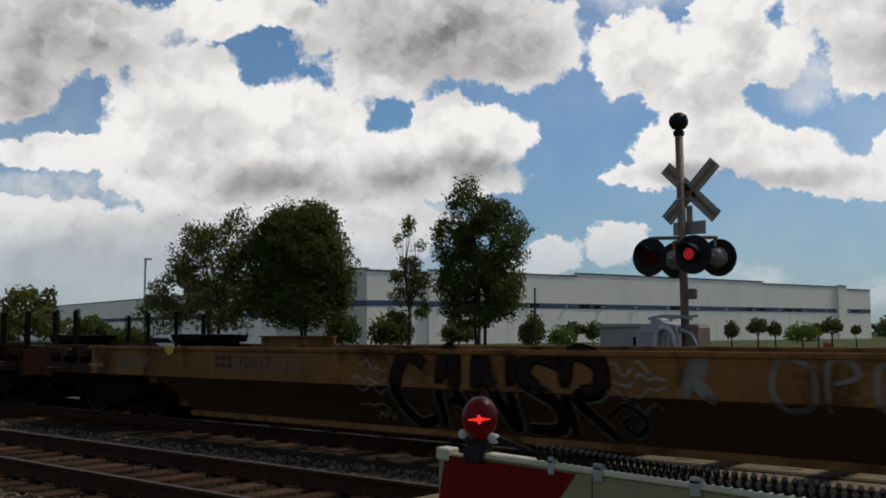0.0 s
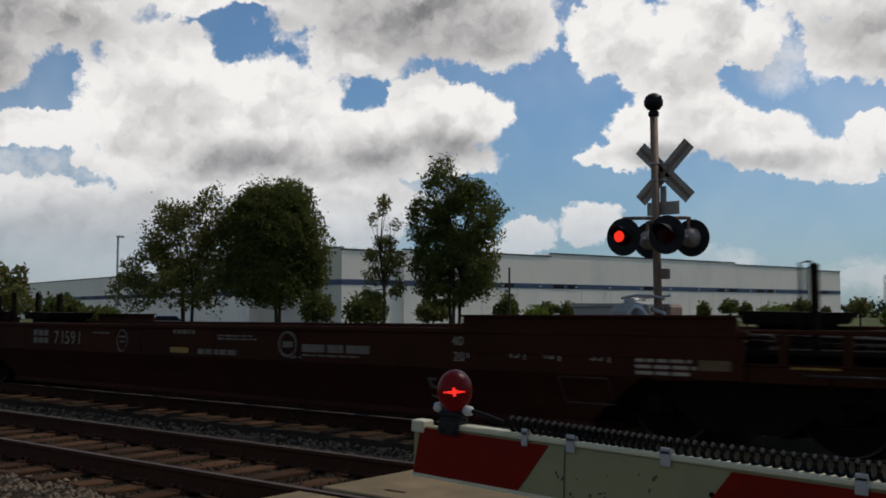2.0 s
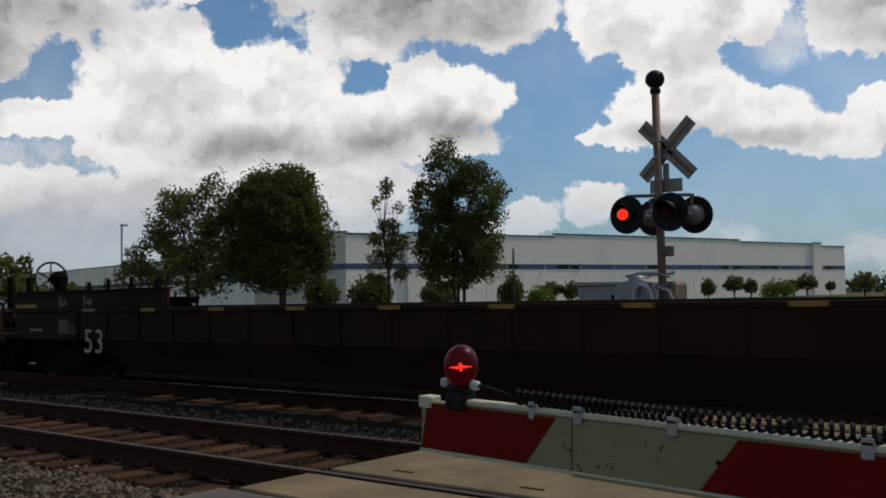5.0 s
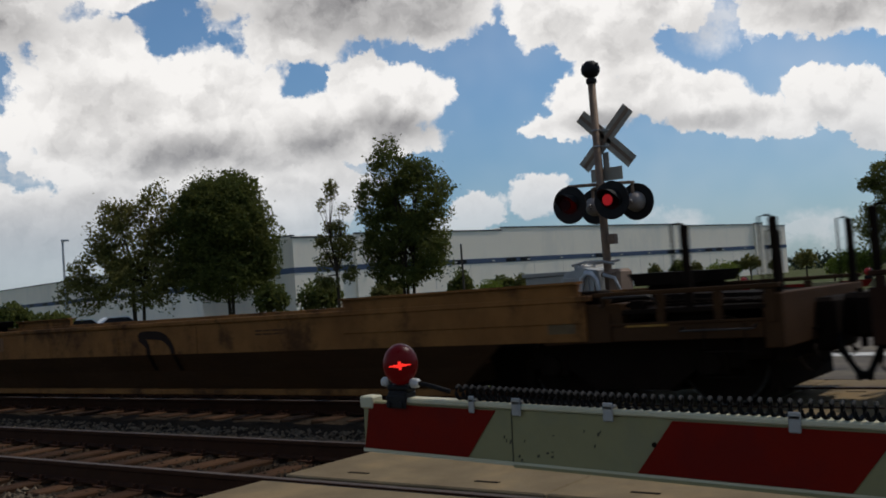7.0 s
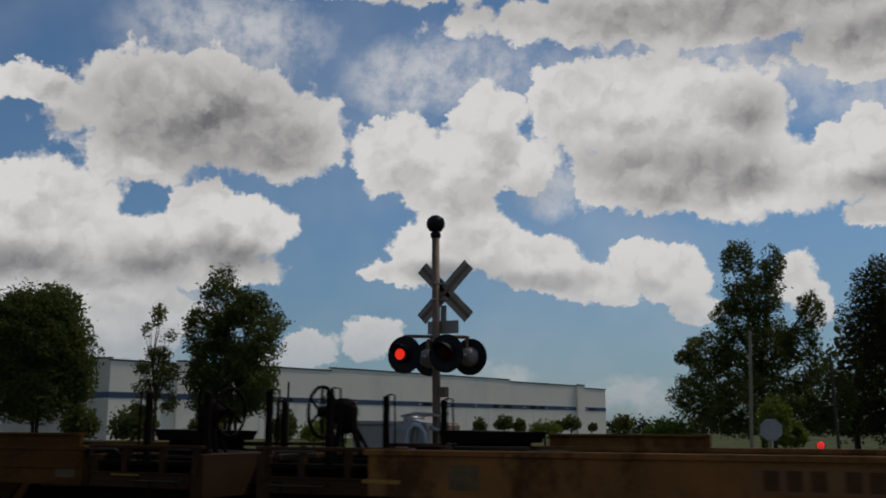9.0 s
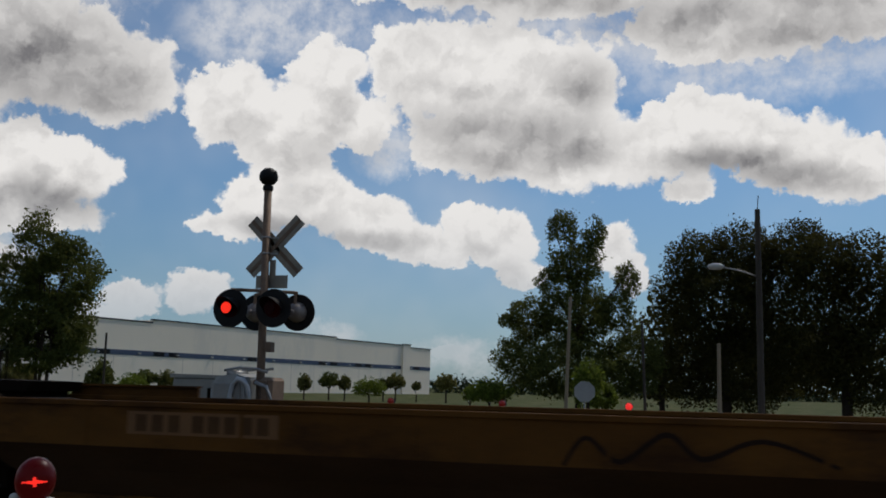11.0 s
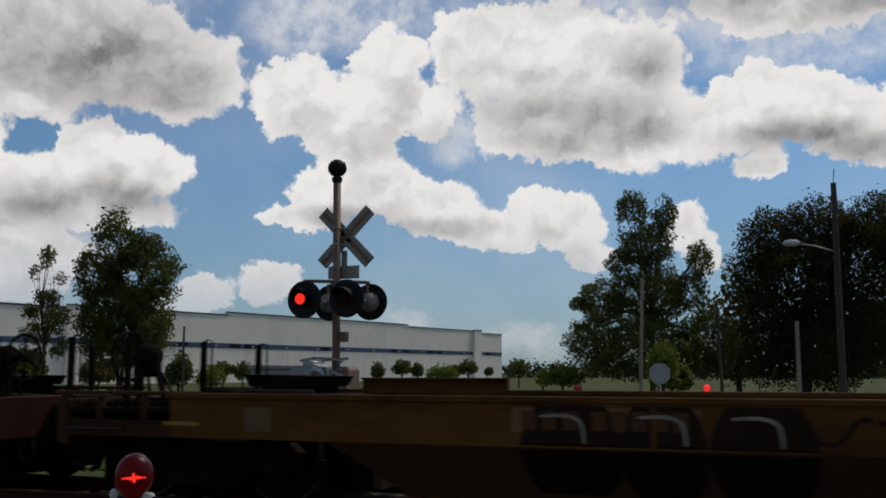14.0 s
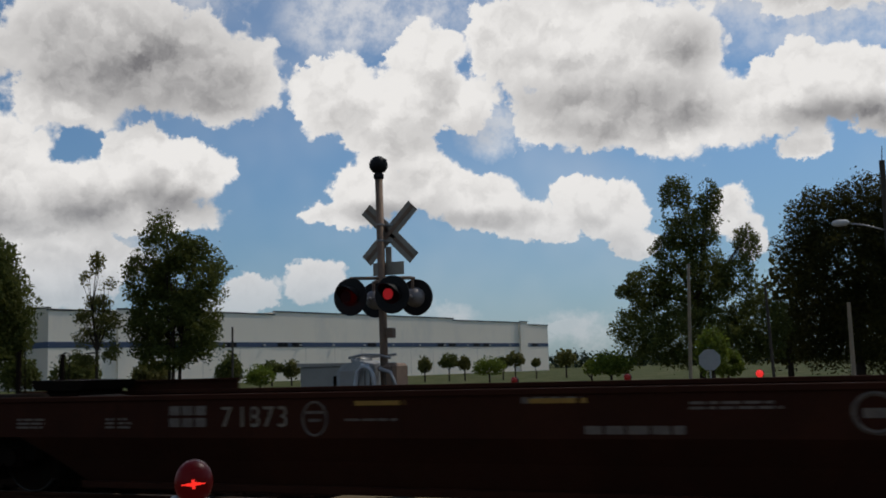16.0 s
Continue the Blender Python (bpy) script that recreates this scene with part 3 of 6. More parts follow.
def build_panels(centre):
    """Concrete crossing panels between and beside the rails, each piece on its own."""
    group = root("crossing_surface", pose(0, centre, 0), "pale concrete crossing panels laid flush with the rails", "crossing surface", kind="structure")
    strips = [(-0.60, 0.60, M_CONCRETE)] + ([(-1.52, -0.83, M_CONCRETE), (0.84, 1.5, M_CONCRETE)])
    for y0, y1, mat in strips:
        x = ROAD_L
        k = 0
        while x < ROAD_R - 0.1:
            x1 = min(x + 2.42, ROAD_R)
            bm = bmesh.new()
            box(bm, x + 0.008, x1 - 0.008, y0, y1, -0.19, -0.004, bevel=0.012)
            p = part("concrete_panel", bm, mat, group)
            bm = bmesh.new()
            for fx in (0.25, 0.75):
                for fy in (0.18, 0.82):
                    cx, cy = x + (x1 - x) * fx, y0 + (y1 - y0) * fy
                    if y1 - y0 > 1:
                        box(bm, cx - 0.1, cx + 0.1, cy - 0.018, cy + 0.018, -0.003, -0.0005)
            if bm.verts:
                part("lifting_slot", bm, M_UNDER, p, "dark recessed lifting slot")
            else:
                bm.free()
            x, k = x1, k + 1
    bm = bmesh.new()
    for s in (-1, 1):
        box(bm, ROAD_L + 0.05, ROAD_R, s * 0.655 - 0.05, s * 0.655 + 0.05, -0.19, -0.045)
        box(bm, ROAD_L + 0.05, ROAD_R, s * 0.815 - 0.02, s * 0.815 + 0.02, -0.19, -0.012)
    part("flangeway_filler", bm, M_RUBBER, group, "black rubber flangeway filler")


def build_ballast():
    nx, ny = 300, 60
    xs = np.linspace(-60, ROAD_L - 0.05, nx)
    ys = np.linspace(2.6, 13.6, ny)
    rng = np.random.RandomState(4)
    X, Y = np.meshgrid(xs, ys, indexing="ij")
    prof = np.interp(Y, [2.6, 3.6, 4.3, 7.9, 8.3, 8.7, 12.3, 13.6], [-0.46, -0.3, -0.21, -0.215, -0.28, -0.2, -0.2, -0.46])
    Z = prof + rng.uniform(-0.018, 0.018, X.shape)
    verts = np.stack([X, Y, Z], -1).reshape(-1, 3)
    i, j = np.meshgrid(np.arange(nx - 1), np.arange(ny - 1), indexing="ij")
    a = (i * ny + j).ravel()
    faces = np.stack([a, a + ny, a + ny + 1, a + 1], -1)
    me = bpy.data.meshes.new("ballast_bed")
    me.from_pydata(verts.tolist(), [], faces.tolist())
    me.materials.append(M_BED)
    bed = tagged(new("ballast_bed", me), "grey-brown crushed stone ballast bed", "ballast", kind="structure")
    # loose stones, denser where the camera is near
    n = 26000
    u = rng.rand(n) ** 1.5
    sx = ROAD_L - 0.05 - u * 22.0
    sy = rng.uniform(3.2, 8.6, n)
    sz = np.interp(sy, [2.6, 3.6, 4.3, 7.9, 8.3, 8.7], [-0.46, -0.3, -0.21, -0.215, -0.28, -0.2]) + rng.uniform(-0.01, 0.02, n)
    on_rail = (np.abs(np.abs(sy - NEAR) - GAUGE) < 0.1)
    sx, sy, sz = sx[~on_rail], sy[~on_rail], sz[~on_rail]
    n = len(sx)
    base = np.array([(1, 0, 0), (-1, 0, 0), (0, 1, 0), (0, -1, 0), (0, 0, 1), (0, 0, -1)], float)
    tri = np.array([(0, 2, 4), (2, 1, 4), (1, 3, 4), (3, 0, 4), (2, 0, 5), (1, 2, 5), (3, 1, 5), (0, 3, 5)])
    size = rng.uniform(0.018, 0.042, (n, 1, 1)) * rng.uniform(0.6, 1.3, (n, 6, 1))
    ang = rng.rand(n) * 6.283
    rot = np.zeros((n, 3, 3))
    rot[:, 0, 0], rot[:, 0, 1], rot[:, 1, 0], rot[:, 1, 1], rot[:, 2, 2] = np.cos(ang), -np.sin(ang), np.sin(ang), np.cos(ang), 0.75
    v = np.einsum("nij,nkj->nki", rot, base[None] * size) + rng.uniform(-0.008, 0.008, (n, 6, 3))
    v += np.stack([sx, sy, sz], -1)[:, None]
    f = (tri[None] + 6 * np.arange(n)[:, None, None]).reshape(-1, 3)
    me = bpy.data.meshes.new("ballast_stones")
    me.from_pydata(v.reshape(-1, 3).tolist(), [], f.tolist())
    me.materials.append(M_BALLAST)
    me.materials.append(M_BALLASTDARKER)
    # darker stones within the track, as far as about x = -17
    darker = np.repeat((np.abs(sy - NEAR) < 1.15 + 0.15 * np.sin(sx * 2.3)) & (sx > -17.0 + rng.uniform(-2, 2, n)), 8)
    me.polygons.foreach_set("material_index", darker.astype(np.int32))
    ob = new("ballast_stones", me)
    tagged(ob, "loose grey-brown ballast stones along the track", "ballast", kind="stuff")


build_ground()
build_road()
build_track("railway_track", NEAR, (0, 90), "rusty rails on weathered timber sleepers in ballast")
build_track("railway_track", FAR, (0, 60), "rusty rails on dark sleepers under the train")
build_panels(NEAR)
build_panels(FAR)
build_ballast()

# ---- the near gate arm ----
ARM_Y, ARM_TIP, ARM_TOP, ARM_H, ARM_SLOPE = 1.8, -1.555, 1.112, 0.118, 2.0


def build_gate_arm():
    length = 6.4
    arm = root("crossing_gate", pose(ARM_TIP, ARM_Y, ARM_TOP, 0, ARM_SLOPE, 0), "red and white striped level crossing gate arm, lowered", "crossing gate")
    bm = bmesh.new()
    box(bm, 0, length, -0.012, 0.02, -ARM_H, 0, bevel=0.003)
    part("board", bm, M_ARMWHITE, arm, "pale greenish-white board")
    bm = bmesh.new()
    box(bm, 0.11, length, -0.017, 0.022, 0.0005, 0.013, bevel=0.003)
    box(bm, -0.004, 0.035, -0.019, 0.022, -0.016, 0.012, bevel=0.003)
    box(bm, 0, length, -0.0155, -0.0125, -ARM_H - 0.002, -ARM_H + 0.006)
    part("edge_strip", bm, M_ARMEDGE, arm, "cream edge strip along the top")
    edges = [0.0, 0.385, 0.795, 1.2]
    while edges[-1] < length - 0.4:
        edges.append(edges[-1] + 0.405)
    for i, (a, b) in enumerate(zip(edges, edges[1:])):
        if i % 2 == 0:
            lean = 0.078
            bm = bmesh.new()
            lo = 0.0 if i == 0 else a - lean
            top = 0.022 if i == 0 else a
            prism(bm, [(top, -0.004), (b, -0.004), (b - lean, -ARM_H + 0.007), (lo + (0.004 if i == 0 else 0), -ARM_H + 0.007)], -0.0145, -0.0125)
            part("red_stripe", bm, M_ARMRED, arm, "dark red reflective stripe")
    bm = bmesh.new()
    box(bm, 0.4245, 0.4262, -0.0142, -0.0122, -ARM_H + 0.004, -0.004)
    part("board_joint", bm, M_CHIP, arm, "dark joint between two boards")
    bm = bmesh.new()
    box(bm, 0.4285, length, -0.0165, -0.0122, -ARM_H - 0.0055, -ARM_H + 0.001)
    part("lower_lip", bm, M_ARMWHITE, arm, "thin lower lip of the board")
    for x, z in ((0.755, -0.053), (1.74, -0.06), (2.72, -0.06)):
        bm = bmesh.new()
        rod(bm, (x, -0.0122, z), (x, -0.0148, z), 0.0052, n=10)
        part("bolt_hole", bm, M_UNDER, arm, "dark bolt hole")
    rng = random.Random(77)
    for k in range(16):
        x = rng.choice((0.47, 0.5, 0.53, 0.62, 0.44, 0.41)) + rng.uniform(-0.02, 0.02)
        z = rng.uniform(-0.1, -0.035) if x > 0.45 else rng.uniform(-0.11, -0.06)
        bm = bmesh.new()
        w, h = rng.uniform(0.0012, 0.004), rng.uniform(0.001, 0.0045)
        prism(bm, [(x - w, z - h), (x + w * 0.6, z - h * 0.7), (x + w, z + h), (x - w * 0.5, z + h * 0.8)], -0.0136, -0.0122)
        part("paint_chip", bm, M_CHIP, arm)
    for x in (0.325, 0.442, 0.66, 1.03, 1.62, 2.3):
        bm = bmesh.new()
        w = 0.008 if x == 0.325 else 0.0115
        box(bm, x - w, x + w, -0.021, -0.0165, -0.012, 0.026, bevel=0.002)
        box(bm, x - w, x + w, -0.021, 0.012, 0.0135, 0.018)
        part("cable_clip", bm, M_STEEL, arm, "bent steel cable clip")
    bm = bmesh.new()
    pts = []
    x = 0.27
    while x < length:
        pitch = 0.0182 + 0.003 * math.sin(x * 9.0) * math.sin(x * 3.1)
        for k in range(8):
            a = 6.28319 * k / 8
            pts.append((x + pitch * k / 8, 0.004 + 0.0155 * math.cos(a), 0.0272 + 0.0152 * math.sin(a) + 0.002 * math.sin(x * 7)))
        x += pitch
    tube(bm, pts, 0.0046, 5)
    part("coiled_cable", bm, M_CABLE, arm, "black coiled lamp cable", True)
    # tip lamp with its bracket
    lamp = new("tip_lamp")
    lamp.parent = arm
    lamp.matrix_local = pose(0.113, 0.0, 0.0) @ Matrix.Diagonal((0.82, 0.86, 0.98, 1))
    tagged(lamp, "red tip lamp in a black housing")
    bm = bmesh.new()
    box(bm, -0.034, 0.034, -0.026, 0.026, 0.0, 0.03, bevel=0.006)
    box(bm, -0.042, 0.042, -0.022, 0.022, 0.028, 0.044, bevel=0.006)
    box(bm, -0.036, 0.036, -0.03, -0.021, -0.012, 0.02, bevel=0.004)
    for dx in (-0.022, 0.022):
        rod(bm, (dx, -0.03, -0.002), (dx, -0.036, -0.002), 0.008, n=6)
    part("lamp_bracket", bm, M_BLACK, lamp)
    face = pose(0, 0, 0.092, 90, 0, 38)
    bm = bmesh.new()
    lathe(bm, [(0.02, -0.05), (0.036, -0.046), (0.046, -0.03), (0.049, -0.008), (0.049, 0.014)], face, 24)
    part("lamp_housing", bm, M_LENSBACK, lamp, "smoky dark red rear lens", True)
    bm = bmesh.new()
    lathe(bm, [(0.049, 0.0145), (0.0485, 0.02), (0.043, 0.034), (0.033, 0.044), (0.019, 0.05), (0.004, 0.052)], face, 24)
    part("lamp_lens", bm, M_LENS, lamp, "domed red lens", True)
    bm = bmesh.new()
    m = face @ Matrix.Translation((0, 0, 0.0525))
    for w, hgt, rz in ((0.06, 0.003, 3), (0.02, 0.006, 14), (0.036, 0.0055, 3), (0.008, 0.02, 10)):
        box(bm, -w / 2, w / 2, -hgt / 2, hgt / 2, -0.002, 0.0015, m=m @ pose(0, 0, 0, 0, 0, rz))
    part("lit_filament", bm, M_BULB, lamp, "glowing red filament streak")
    for s in (-1, 1):
        bm = bmesh.new()
        lathe(bm, [(0.006, 0.018), (0.0105, 0.015), (0.012, 0.006), (0.012, -0.006), (0.008, -0.012)], pose(s * 0.05, -0.004, 0.048, 0, 90 * s, 0), 12)
        part("cable_cap", bm, M_CAP, lamp, "pale plastic cable cap", True)
    bm = bmesh.new()
    tube(bm, [(0.06, -0.004, 0.048), (0.09, -0.004, 0.046), (0.13, 0.0, 0.038), (0.17, 0.002, 0.031)], 0.0055, 6)
    part("lead", bm, M_CABLE, lamp, "black lamp lead", True)
    # the post that carries the arm, at the roadside
    post = root("gate_post", pose(ARM_TIP + length - 0.2, ARM_Y + 0.06, 0), "galvanised steel gate post at the roadside", "gate post")
    bm = bmesh.new()
    rod(bm, (0, 0.12, -0.02), (0, 0.12, 1.5), 0.07, n=16)
    box(bm, -0.2, 0.2, -0.08, 0.32, -0.02, 0.03)
    part("post", bm, M_STEEL, post)
    bm = bmesh.new()
    box(bm, -0.18, 0.18, -0.03, 0.27, 0.72, 1.12, bevel=0.02)
    part("drive_box", bm, M_STEEL, post)
    return arm


M_CHIP = material("chipped_paint", (0.06, 0.055, 0.035), None, 0.8, scale=20.0)
M_LENSBACK = material("smoky_lens", (0.05, 0.02, 0.016), (0.025, 0.011, 0.009), 0.4, scale=20.0, gloss=0.12)
build_gate_arm()

# ---- the signal mast beyond the tracks ----
MAST = Vector((-7.29, 14.24, 0))


def build_mast():
    mast = root("crossing_signal", pose(MAST.x, MAST.y, -0.4), "weathered crossing signal mast with crossbuck and red flashing lights", "crossing signal")
    lift = 0.4

    def P(name, bm, mat, label="", s=False, parent=None):
        bmesh.ops.translate(bm, verts=bm.verts, vec=(0, 0, lift))
        return part(name, bm, mat, parent or mast, label, s)

    lean = -0.045
    bm = bmesh.new()
    rod(bm, (0, 0, -0.4), (lean, 0, 4.55), 0.068, 0.062, 16)
    P("pole", bm, M_MAST, "rust-brown steel pole", True)
    bm = bmesh.new()
    lathe(bm, [(0.07, 4.5), (0.085, 4.52), (0.085, 4.58), (0.06, 4.6)], pose(lean, 0, 0), 14)
    lathe(bm, [(0.02, -0.13), (0.1, -0.12), (0.15, -0.05), (0.155, 0.01), (0.13, 0.08), (0.07, 0.13), (0.015, 0.145)], pose(lean, 0, 4.74), 20)
    lathe(bm, [(0.02, -0.03), (0.05, -0.02), (0.05, 0.02), (0.02, 0.03)], pose(lean + 0.12, -0.02, 4.78, 0, 90, 0), 10)
    P("bell", bm, M_BLACK, "black rounded warning bell", True)
    for s in (-1, 1):
        bm = bmesh.new()
        box(bm, -0.61, 0.61, 0.068, 0.071, -0.112, 0.112)
        bmesh.ops.transform(bm, matrix=pose(lean * 0.8 + 0.13, 0, 3.6 + lift, 0, 45 * s, 0), verts=bm.verts)
        b = part("crossbuck_blade", bm, M_SIGNBACK, mast, "bare aluminium back of a crossbuck blade")
        b.location.y = 0.0 if s < 0 else 0.006
        bm = bmesh.new()
        box(bm, -0.6, 0.6, 0.062, 0.067, -0.03, 0.03)
        bmesh.ops.transform(bm, matrix=pose(lean * 0.8 + 0.13, 0, 3.6 + lift, 0, 45 * s, 0), verts=bm.verts)
        stiff = part("stiffener", bm, M_MAST, b)
    for z in (3.48, 3.74):
        bm = bmesh.new()
        lathe(bm, [(0.074, -0.015), (0.078, 0), (0.074, 0.015)], pose(lean * 0.8, 0, z), 14)
        box(bm, lean - 0.02, 0.16, 0.05, 0.075, z - 0.015, z + 0.015)
        P("clamp", bm, M_STEEL, "steel band clamp")
    bm = bmesh.new()
    box(bm, -0.22, 0.34, 0.07, 0.076, 2.92, 3.13)
    box(bm, 0.02, 0.12, 0.06, 0.08, 3.13, 3.38)
    P("track_count_sign", bm, M_SIGNBACK, "grey back of a small sign")
    bm = bmesh.new()
    tube(bm, [(-0.42, -0.36, 2.86), (-0.3, -0.2, 2.87), (0.0, 0.0, 2.87), (0.35, 0.25, 2.87), (0.42, 0.3, 2.86)], 0.028, 8)
    tube(bm, [(0.36, -0.36, 2.84), (0.1, -0.12, 2.85), (-0.36, 0.34, 2.84)], 0.028, 8)
    for s in (-1, 1):
        for q in (-1, 1):
            rod(bm, (s * 0.36, q * 0.34, 2.86), (s * 0.36, q * 0.34, 2.6), 0.025)
    P("cross_arm", bm, M_MAST, "bent pipe arms that carry the lights")
    bulbs = []
    for q in (-1, 1):
        for s in (-1, 1):
            cx, cy, cz = s * 0.37, q * 0.44, 2.56
            turn = pose(cx, cy, cz + lift, 90 * -q, 0, 0) if q > 0 else pose(cx, cy, cz + lift, 90, 0, 0)
            light = new("flashing_light")
            light.parent = mast
            tagged(light, "round black flashing light with a hood")
            bm = bmesh.new()
            lathe(bm, [(0.1, -0.012), (0.292, -0.012), (0.3, -0.004), (0.3, 0.004), (0.292, 0.008), (0.1, 0.008)], turn, 36)
            part("background_disc", bm, M_BLACK, light, smooth_faces=False)
            bm = bmesh.new()
            lathe(bm, [(0.03, -0.2), (0.09, -0.18), (0.15, -0.1), (0.165, -0.02), (0.165, 0.0)], turn, 24)
            lathe(bm, [(0.02, -0.26), (0.035, -0.25), (0.035, -0.2), (0.02, -0.19)], turn, 10)
            part("lamp_case", bm, M_BULBGLASS, light, "grey rounded lamp case", True)
            bm = bmesh.new()
            n = 22
            rings = []
            for k in range(n + 1):
                a = radians(-30 + 240 * k / n)
                depth = 0.05 + 0.27 * max(0.0, math.sin(a)) ** 0.7
                row = []
                for r, z in ((0.155, 0.008), (0.155, depth), (0.163, depth), (0.163, 0.008)):
                    row.append(bm.verts.new(turn @ Vector((r * math.cos(a), r * math.sin(a) , z))))
                rings.append(row)
            for a, b in zip(rings, rings[1:]):
                for i in range(4):
                    bm.faces.new((a[i], a[(i + 1) % 4], b[(i + 1) % 4], b[i]))
            part("hood", bm, M_BLACK, light)
            bm = bmesh.new()
            lathe(bm, [(0.148, 0.008), (0.148, 0.012), (0.1, 0.016), (0.01, 0.018)], turn, 24)
            part("lens_backing", bm, M_BULBDIM, light, "unlit dark red lens")
            if q < 0:
                # the lit bulb swings round to its dark side when the light is off
                bm = bmesh.new()
                a = [bm.verts.new((0.088 * math.cos(t) * rr, -0.012, 0.088 * math.sin(t) * rr)) for t, rr in ((6.28319 * k / 20, 1.0 + 0.03 * math.sin(k * 2.4)) for k in range(20))]
                b = [bm.verts.new((v.co.x, 0.012, v.co.z)) for v in a]
                bm.faces.new(a).material_index = 0
                bm.faces.new(b[::-1]).material_index = 1
                for k in range(20):
                    bm.faces.new((a[(k + 1) % 20], a[k], b[k], b[(k + 1) % 20])).material_index = 1
                bulb = part("bulb", bm, [M_SIGNALLIT if s < 0 else M_SIGNALSIDE, M_BULBDIM], light, "red bulb, lit on one side")
                bulbs.append((bulb, (cx, cy - 0.135, cz + lift), s))
    bm = bmesh.new()
    box(bm, 0.05, 0.17, -0.07, 0.07, 1.9, 2.06, bevel=0.01)
    P("junction_box", bm, M_MAST, "small rusty junction box")
    # gate drive at the foot of the mast
    bm = bmesh.new()
    prism(bm, [(-0.72, 0.8), (-0.72, 1.38), (-0.62, 1.5), (-0.3, 1.55), (-0.14, 1.5), (-0.1, 0.8)], -0.3, 0.3)
    P("drive_case", bm, M_STEEL, "galvanised gate drive case")
    bm = bmesh.new()
    box(bm, -0.66, -0.2, -0.33, -0.302, 0.95, 1.4, bevel=0.012)
    P("case_door", bm, M_CABINET, "grey drive case door")
    for y in (-0.37, 0.37):
        bm = bmesh.new()
        tube(bm, [(-0.34, y, 0.85), (-0.34, y, 1.2), (-0.3, y, 1.38), (-0.22, y, 1.47), (-0.12, y, 1.45), (-0.04, y, 1.34), (0.02, y, 1.0)], 0.042, 8)
        P("conduit", bm, M_PALEPOLE, "bright bent conduit", True)
    bm = bmesh.new()
    tube(bm, [(-0.55, -0.2, 1.6), (-0.3, -0.2, 1.645), (0.0, -0.2, 1.63), (0.2, -0.2, 1.58)], 0.022, 8)
    tube(bm, [(-0.55, 0.2, 1.6), (0.1, 0.2, 1.64)], 0.022, 8)
    box(bm, -0.5, -0.35, -0.22, 0.22, 1.5, 1.6)
    P("top_bracket", bm, M_STEEL, "steel bracket over the drive", True)
    bm = bmesh.new()
    box(bm, 0.08, 0.3, -0.25, 0.25, 0.9, 1.5, bevel=0.05)
    box(bm, 0.0, 0.22, -0.3, 0.3, 1.38, 1.46, bevel=0.02)
    P("counterweight", bm, M_MAST, "rusty counterweight")
    bm = bmesh.new()
    tube(bm, [(0.05, -0.3, 1.42), (0.25, -0.32, 1.36), (0.33, -0.3, 1.15), (0.3, -0.28, 0.9)], 0.03, 8)
    P("counterweight_arm", bm, M_STEEL, "bent steel counterweight arm", True)
    bm = bmesh.new()
    box(bm, -0.3, 0.3, -0.3, 0.3, -0.42, 0.05, bevel=0.02)
    P("footing", bm, M_CONCRETE, "concrete footing")
    return bulbs


M_SIGNALLIT = material("lit_signal_red", (0.2, 0.006, 0.004), None, 0.5, glow=((1.0, 0.03, 0.012), 1.0), bump=0, scale=14.0)
M_SIGNALSIDE = material("lit_signal_red_aslant", (0.12, 0.005, 0.005), None, 0.4, glow=((1.0, 0.02, 0.025), 0.2), bump=0, scale=14.0)
BULBS = build_mast()


def build_far_arm():
    arm = root("crossing_gate", pose(MAST.x + 0.2, 13.85, 1.08, 0, -0.3, 0), "lowered far gate arm with three red lamps", "crossing gate")
    bm = bmesh.new()
    box(bm, 0, 7.0, -0.02, 0.02, -0.1, 0.0, bevel=0.004)
    box(bm, -0.25, 0.1, -0.05, 0.35, -0.08, -0.02)
    part("board", bm, M_ARMWHITE, arm, "pale board")
    for i in range(8):
        bm = bmesh.new()
        x = 0.2 + 0.812 * i
        prism(bm, [(x, -0.004), (x + 0.406, -0.004), (x + 0.33, -0.096), (x - 0.076, -0.096)], -0.024, -0.021)
        part("red_stripe", bm, M_ARMRED, arm)
    for x, lit in ((2.12, False), (3.8, False), (5.58, True)):
        bm = bmesh.new()
        box(bm, x - 0.05, x + 0.05, -0.04, 0.04, 0.0, 0.05, bevel=0.01)
        rod(bm, (x, -0.01, 0.1), (x, 0.04, 0.1), 0.055, n=14)
        lamp = part("arm_lamp", bm, M_BLACK, arm, "small black lamp")
        bm = bmesh.new()
        lathe(bm, [(0.05, 0.0), (0.042, 0.02), (0.022, 0.035), (0.004, 0.04)], pose(x, -0.011, 0.1, 90, 0, 0), 14)
        part("lens", bm, M_FARLAMP if lit else M_LENSFAR, lamp, "glowing red lens" if lit else "dull red lens", True)


M_LENSFAR = material("dull_lit_lens", (0.12, 0.008, 0.006), None, 0.3, glow=((1.0, 0.05, 0.04), 0.04), bump=0)
build_far_arm()


